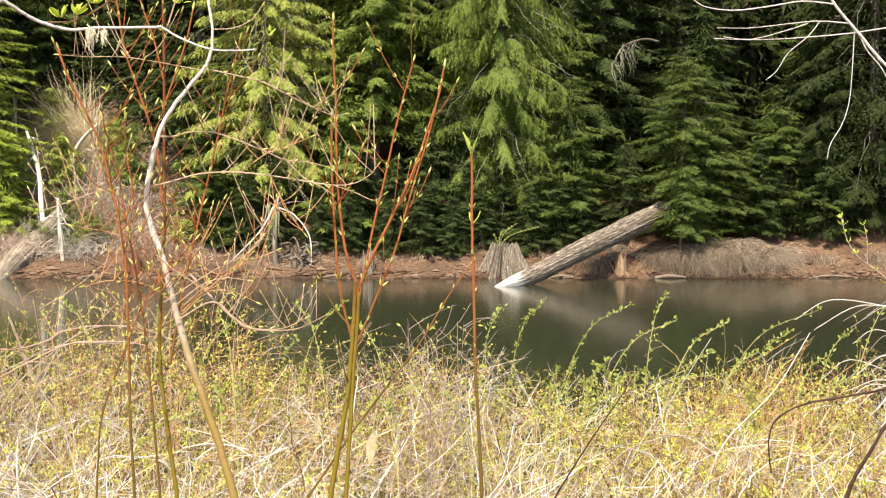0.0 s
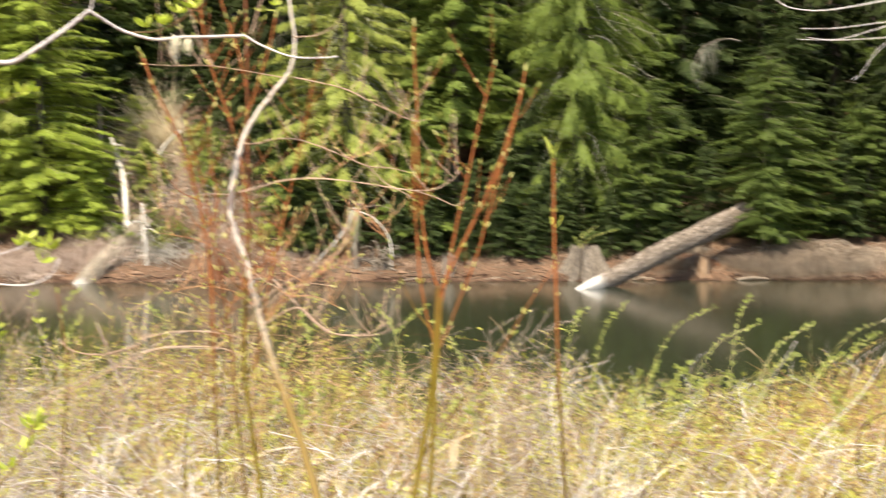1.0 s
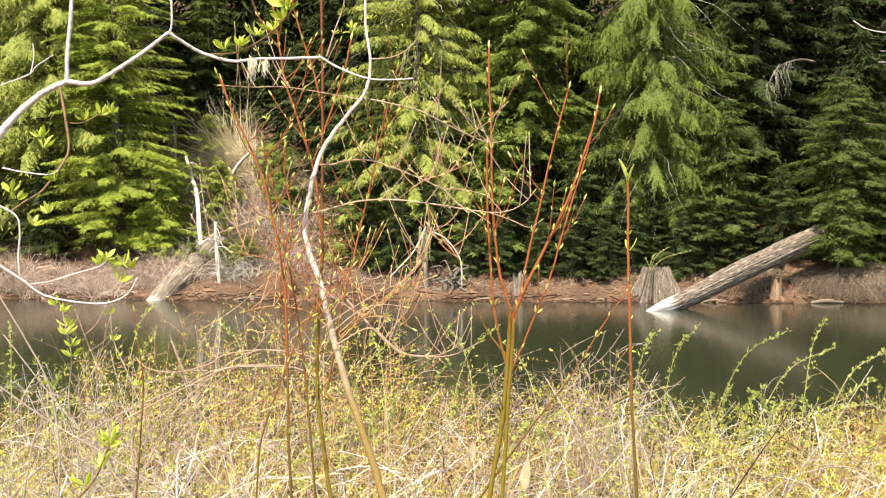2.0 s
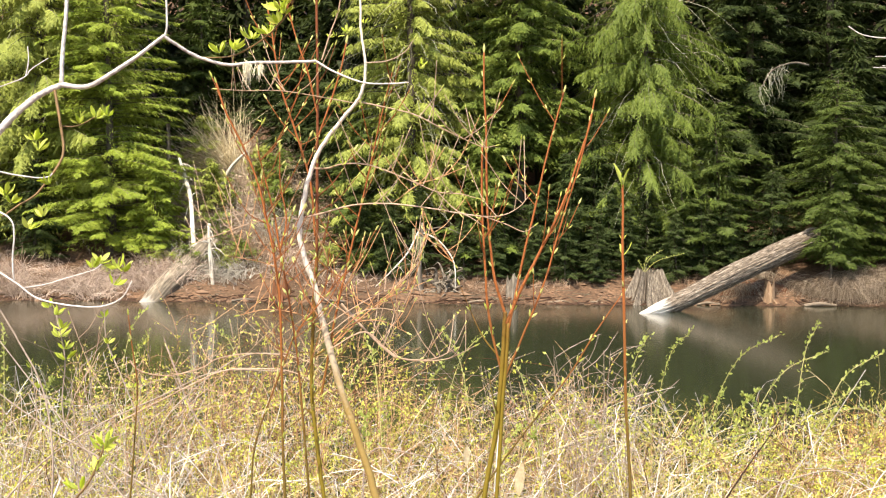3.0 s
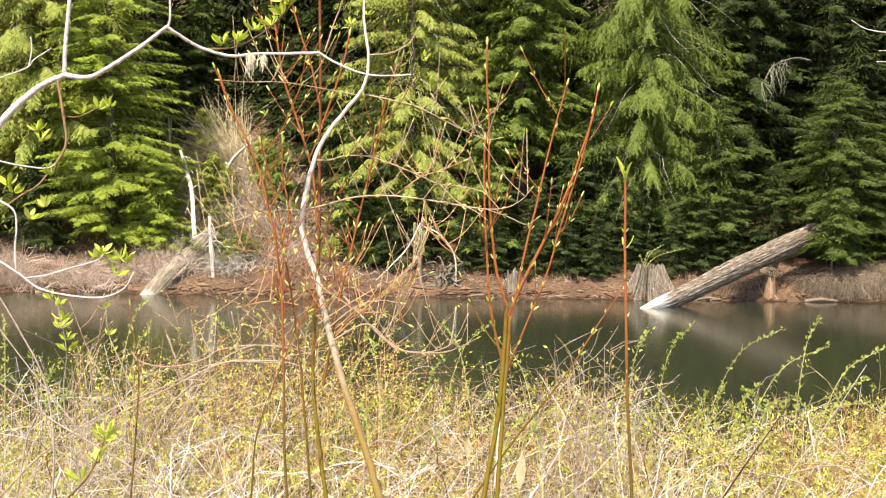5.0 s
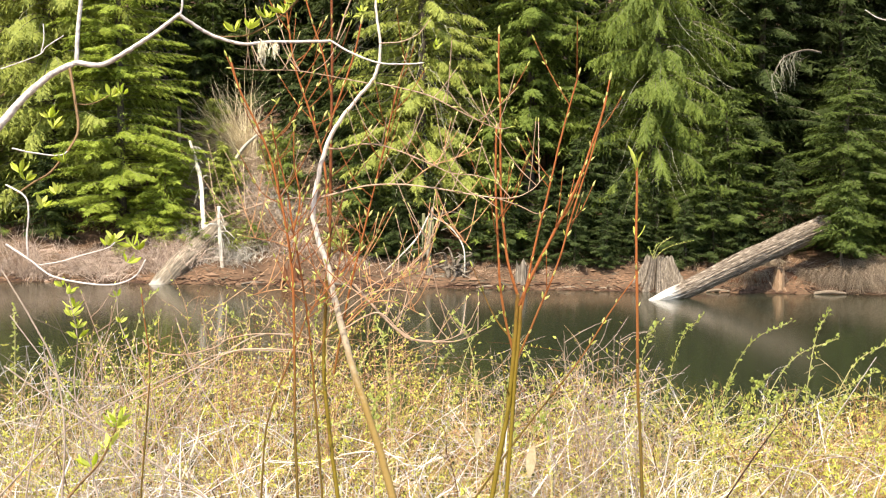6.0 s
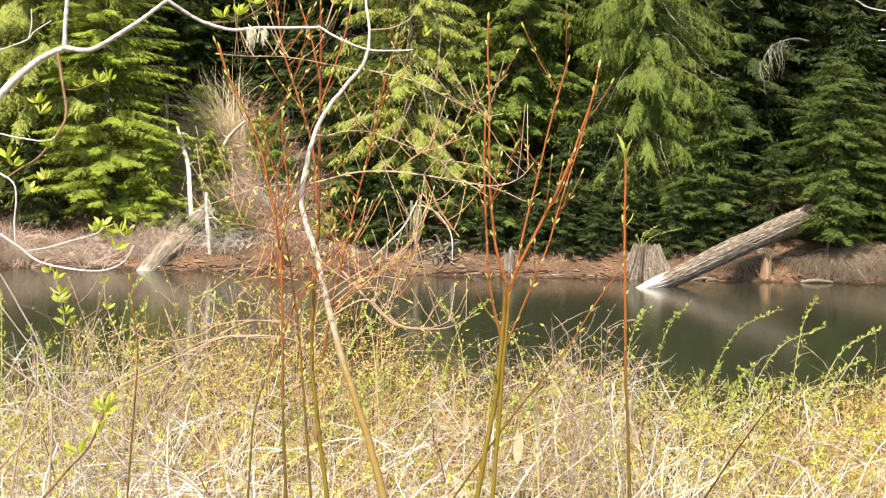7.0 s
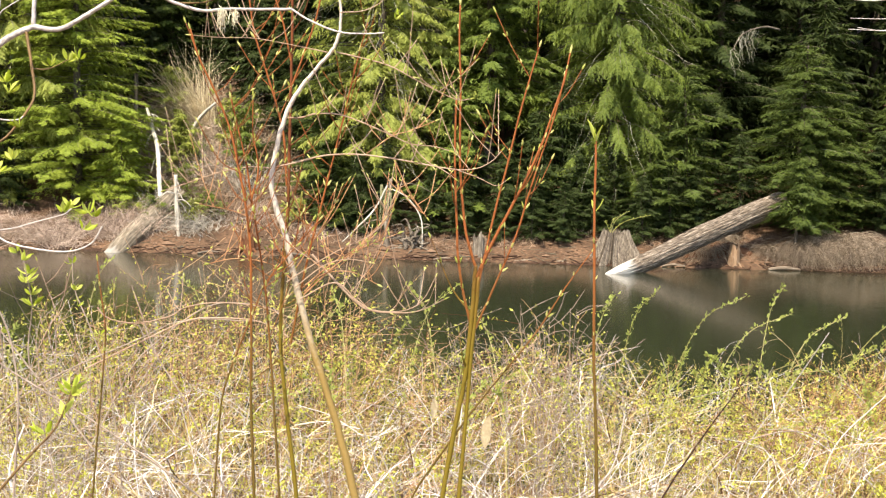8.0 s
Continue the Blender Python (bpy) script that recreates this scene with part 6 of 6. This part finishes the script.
def budding_shrub(x, y, top, wide, count, seed, bark=M_BUDDING, leafy=5, label="lacy budding shrub with fine tan twigs and yellow-green leaves"):
    """A lacy shrub of fine twigs with opening leaves that stands above the thicket."""
    r = np.random.default_rng(seed)
    g = float(height(x, y)) - 0.03
    ob = thing("budding_shrub", (x, y, g), label, "shrub", "budding shrubs in the thicket")
    t = np.linspace(0, 1, 6)
    a, lean = r.uniform(0, 2 * np.pi, count), wide * r.uniform(0.15, 1, count)
    tall = (top - g) * r.uniform(0.75, 1.0, count)
    p = np.stack([np.cos(a) * lean, np.sin(a) * lean * 0.7, tall], -1)[:, None] * np.stack([t ** 1.3, t ** 1.3, t], -1)[None]
    p += r.normal(0, 0.014, p.shape).cumsum(1) * (t > 0)[None, :, None]
    main = tubes(p, r.uniform(0.0016, 0.003, count)[:, None] * (1.2 - 0.9 * t)[None], 4)
    n = count * 9
    w, s = r.integers(0, count, n), r.integers(2, 5, n)
    at = p[w, s] + (p[w, s + 1] - p[w, s]) * r.uniform(0, 1, (n, 1))
    d = np.stack([r.normal(0, 0.8, n), r.normal(0, 0.6, n), r.uniform(0.1, 1.0, n)], -1)
    ln, t4 = r.uniform(0.05, 0.22, n), np.linspace(0, 1, 4)
    q = at[:, None] + d[:, None] * (t4[None] * ln[:, None])[..., None] + r.normal(0, 0.06, (n, 1, 3)) * (t4 ** 2)[None, :, None]
    side = tubes(q, np.tile(0.0013 * (1.2 - 0.6 * t4), (n, 1)), 3)
    v, f = merged([main, side])
    solid("growth", v, f, bark, ob)["kind"] = "stuff"
    m = int(n * leafy)
    w, s = r.integers(0, n, m), r.uniform(0, 1, (m, 1))
    at = q[w, 0] * (1 - s) + q[w, 3] * s
    d = unit(r.normal(0, 0.7, (m, 3)) + np.array([0, 0, 0.6]))
    v, f = blades(at, d, unit(np.cross(d, r.normal(0, 1, (m, 3)))), r.uniform(0.010, 0.028, m), r.uniform(0.005, 0.011, m))
    solid("leaves", v, f, M_THICKET_LEAF, ob)["kind"] = "stuff"
    return ob


r = np.random.default_rng(510)
for k in range(17):
    x = -4.4 + 0.29 * k + r.normal(0, 0.08)
    budding_shrub(x, r.uniform(7.6, 9.0), r.uniform(1.35, 1.68) - 0.25 * (x > -0.9), r.uniform(0.25, 0.5), 7, 520 + k, leafy=3.5)
for k in range(12):
    budding_shrub(-2.35 + 0.13 * k + r.normal(0, 0.05), r.uniform(7.2, 8.6), r.uniform(1.55, 1.88), r.uniform(0.25, 0.5), 10, 580 + k, leafy=5)
for k in range(9):
    budding_shrub(0.8 + 0.22 * k, r.uniform(6.2, 7.8), r.uniform(1.25, 1.5), 0.35, 10, 560 + k)
for k in range(7):
    budding_shrub(1.3 + 0.12 * k + r.normal(0, 0.05), r.uniform(7.0, 8.2), r.uniform(1.25, 1.42), 0.4, 16, 960 + k, M_RUST, 3, "rusty brown dry stalks in the thicket")
for k in range(7):
    budding_shrub(-0.5 + 0.13 * k + r.normal(0, 0.04), r.uniform(7.2, 8.0), r.uniform(1.42, 1.6), 0.38, 14, 980 + k, M_PALESHOOT if k % 2 else M_BUDDING, 2)
for k in range(16):
    budding_shrub(-2.5 + 0.055 * k + r.normal(0, 0.05), r.uniform(5.4, 6.6), r.uniform(1.62, 1.9), 0.16, 2, 620 + k, M_PALESHOOT, 3, "slender upright shoot with tiny opening leaves")
for k in range(4):
    budding_shrub(-0.12 + 0.08 * k, 6.2 + r.normal(0, 0.15), r.uniform(1.6, 1.76), 0.22, 5, 640 + k, M_PALESHOOT, 2, "pale budding shrub with fine upright twigs")
for k in range(9):
    budding_shrub(0.45 + 0.2 * k + r.normal(0, 0.05), r.uniform(6.6, 7.8), r.uniform(1.36, 1.52), 0.3, 4, 660 + k, M_SHOOT, 5, "low leafy shoots at the water's edge")
r = np.random.default_rng(500)
for k, (x, z, dx, dz) in enumerate(((0.55, 1.25, 0.36, 0.38), (0.78, 1.22, 0.40, 0.30), (1.02, 1.25, 0.10, 0.45), (1.05, 1.2, 0.32, 0.36), (1.3, 1.2, 0.5, 0.42), (1.5, 1.2, 0.25, 0.3), (0.3, 1.22, 0.2, 0.42),
                                    (0.15, 1.2, 0.12, 0.45), (-0.2, 1.2, -0.2, 0.4), (-0.55, 1.2, -0.15, 0.45), (-0.8, 1.2, 0.25, 0.45), (-1.0, 1.22, -0.1, 0.4), (-1.3, 1.2, 0.2, 0.35), (-0.9, 1.2, 0.12, 0.25),
                                    (-1.6, 1.25, 0.05, 0.4), (-1.9, 1.25, -0.2, 0.35), (-2.3, 1.25, 0.1, 0.4), (-2.7, 1.25, 0.15, 0.45), (-3.0, 1.25, -0.05, 0.4), (-3.3, 1.2, 0.05, 0.3), (1.9, 1.2, 0.2, 0.3),
                                    (2.2, 1.2, 0.35, 0.5), (0.9, 1.2, -0.15, 0.2), (1.15, 1.22, 0.2, 0.18), (0.65, 1.2, 0.12, 0.22))):
    leafy_shoot(x, 7.3 + r.uniform(-0.5, 0.9), z, (dx * 1.2, r.normal(0, 0.1), dz + 0.12), 600 + k)
for k in range(34):
    x = r.uniform(-0.2, 2.1) if k < 22 else r.uniform(-3.2, -0.2)
    leafy_shoot(x, 7.4 + r.uniform(-0.6, 0.7), 1.1 + r.uniform(-0.05, 0.12), (r.normal(0.08, 0.16), r.normal(0, 0.1), r.uniform(0.12, 0.3)), 650 + k)
for k in range(190):
    x, y = r.uniform(-4.0, 2.6), r.uniform(4.8, 8.6)
    dead_stem(x, y, 1.22 + r.uniform(-0.1, 0.34) * (y / 8), (r.normal(0.05, 0.28), r.normal(0, 0.15)), r.uniform(0.0015, 0.0032), 700 + k)
for k, (x, y, top, lx, rad) in enumerate(((-1.92, 5.0, 1.42, 0.02, 0.0065), (-1.47, 5.2, 1.46, -0.08, 0.0045), (-1.36, 5.6, 1.4, -0.12, 0.004), (-0.55, 5.4, 1.5, -0.25, 0.0042), (-0.45, 5.0, 1.38, -0.16, 0.004), (0.1, 5.2, 1.5, 0.16, 0.0045))):
    dead_stem(x, y, top, (lx, 0.05), rad, 900 + k, "thick bleached dead stem standing in the thicket")
dead_stem(1.0, 6.0, 1.76, (0.53, 0.0), 0.0036, 920, "long bleached dead cane leaning out of the thicket")
dead_stem(0.66, 6.0, 1.74, (0.46, 0.0), 0.0034, 921, "long bleached dead cane leaning out of the thicket")
dead_stem(0.2, 6.4, 1.62, (-0.42, 0.1), 0.003, 922, "long bleached dead cane leaning out of the thicket")
heap = thing("dead_branch", (2.25, 6.2, float(height(2.25, 6.2))), "heap of bleached dead twigs on the thicket", "dead branch")
for k in range(74):
    a = r.normal(2.75, 0.5)
    n = r.uniform(0.25, 0.62)
    p = np.array([r.uniform(-0.1, 0.6), r.normal(0, 0.25), 1.0 + r.uniform(-0.25, 0.28)])
    d = np.array([math.cos(a), r.normal(0, 0.2), math.sin(a) * 0.5])
    stem(heap, "twig", 0.0027, 0.0012, [p, p + d * n * 0.35 + r.normal(0, 0.03, 3), p + d * n * 0.7 + [0, 0, 0.05], p + d * n + [0, 0, -0.04]], M_DEADSTEM, seed=k, sides=4)
stem(heap, "trunk", 0.012, 0.006, [(0.9, 0, -0.03), (0.8, 0, 0.5), (0.2, 0, 1.05)], M_DEADSTEM)
green_shoot = thing("leafy_shoot", (0, 0, 0), "slender shoot with fresh leaves above the dead twigs", "shrub")
stem(green_shoot, "main_stem", 0.0035, 0.0014, [(1.75, 5.0, 1.45), (1.64, 5.0, 1.92), (1.53, 5.0, 2.06), (1.44, 5.0, 2.13), (1.40, 5.0, 2.19), (1.377, 5.0, 2.27)], M_PALESHOOT, rooted=True)
stem(green_shoot, "side_twig", 0.0018, 0.001, [(1.47, 5.0, 2.105), (1.47, 5.0, 2.18), (1.455, 5.0, 2.25)], M_PALESHOOT)
for k, (x, z) in enumerate(((1.377, 2.265), (1.382, 2.24), (1.39, 2.21), (1.405, 2.18), (1.455, 2.24), (1.462, 2.21), (1.47, 2.17), (1.43, 2.14), (1.54, 2.04), (1.50, 2.08))):
    rosette(green_shoot, (x, 5.0, z), (-0.2, 0, 0.8), 340 + k, 4, 0.75)
dead_bough = thing("dead_bough", (0, 0, 0), "drooping grey dead bough hung with lichen", "branch")
rough_round("limb", [(5.7, 38.3, 6.0), (5.2, 37.6, 6.0), (4.6, 36.9, 5.75), (4.3, 36.5, 5.3)], (0.03, 0.025, 0.02, 0.01), M_STUMP, dead_bough, sides=7, ridges=3)
q = r.normal(0, 1, (34, 3)) * [0.05, 0.05, 0.02] + curve_through([(5.1, 37.5, 5.98), (4.6, 36.9, 5.75), (4.3, 36.5, 5.3)], 20)[r.integers(0, 41, 34)]
t = np.linspace(0, 1, 6)
hang = q[:, None] + np.array([0, 0, -1.0]) * t[None, :, None] * r.uniform(0.15, 0.95, (34, 1, 1)) + r.normal(0, 0.05, (34, 6, 3)).cumsum(1) * [1, 0.6, 0.2]
v, f = tubes(hang, np.tile(0.0065 * (1.15 - t), (34, 1)), 3)
solid("lichen_growth", v, f, M_LICHEN, dead_bough, "pale drooping lichen")["kind"] = "stuff"

sprout = thing("stump_sprout", (1.35, 35.2, 0.80), "small leafy sprout growing from the top of the stump", "shrub")
for k, tip in enumerate(((0.95, 0, 0.42), (0.45, 0.05, 0.5), (0.15, -0.05, 0.35), (-0.1, 0, 0.25))):
    pts = [(0.02 * k, 0, -0.1), (tip[0] * 0.35, tip[1], tip[2] * 0.55), tip]
    shoot = stem(sprout, "shoot", 0.010, 0.005, pts, M_SHOOT, sides=5)
    for j, q in enumerate(curve_through(pts, 7)[4:]):
        piece("leaf", SMALL_LEAF, shoot, q, unit(np.array([math.sin(j * 2.1), math.cos(j * 3.3), 0.6])), j, 2.6)

# ---- small things caught in the branches ----
def beard_lichen(x, y, z, long, wide, count, seed, thick=0.0007, material=M_TUFT):
    r = np.random.default_rng(seed)
    t = np.linspace(0, 1, 6)
    p = np.stack([x + r.normal(0, wide, count), y + r.normal(0, wide, count), z + r.normal(0, 0.003, count)], -1)[:, None] + np.zeros((1, 6, 3))
    p[..., 2] -= t[None] * (long * r.uniform(0.4, 1, count))[:, None]
    p[..., 0] += r.normal(0, 0.006, (count, 6)).cumsum(1) * 0.2
    p[..., 1] += r.normal(0, 0.002, (count, 6)).cumsum(1)
    v, f = tubes(p, np.tile(thick * (1.2 - t), (count, 1)), 3)
    ob = solid("beard_lichen", v, f, material)
    tagged(ob, "pale tuft of beard lichen hanging on a branch", "lichen")


beard_lichen(-0.594, 2.46, 2.652, 0.042, 0.0025, 45, 3)
beard_lichen(-0.574, 2.47, 2.651, 0.026, 0.0028, 30, 4)
for k in range(3):
    beard_lichen(-4.25 + 0.1 * k, 35.6, 1.8 - 0.1 * k, 1.15 - 0.25 * k, 0.025, 16, 20 + k, 0.0045, M_MOSSLICHEN)
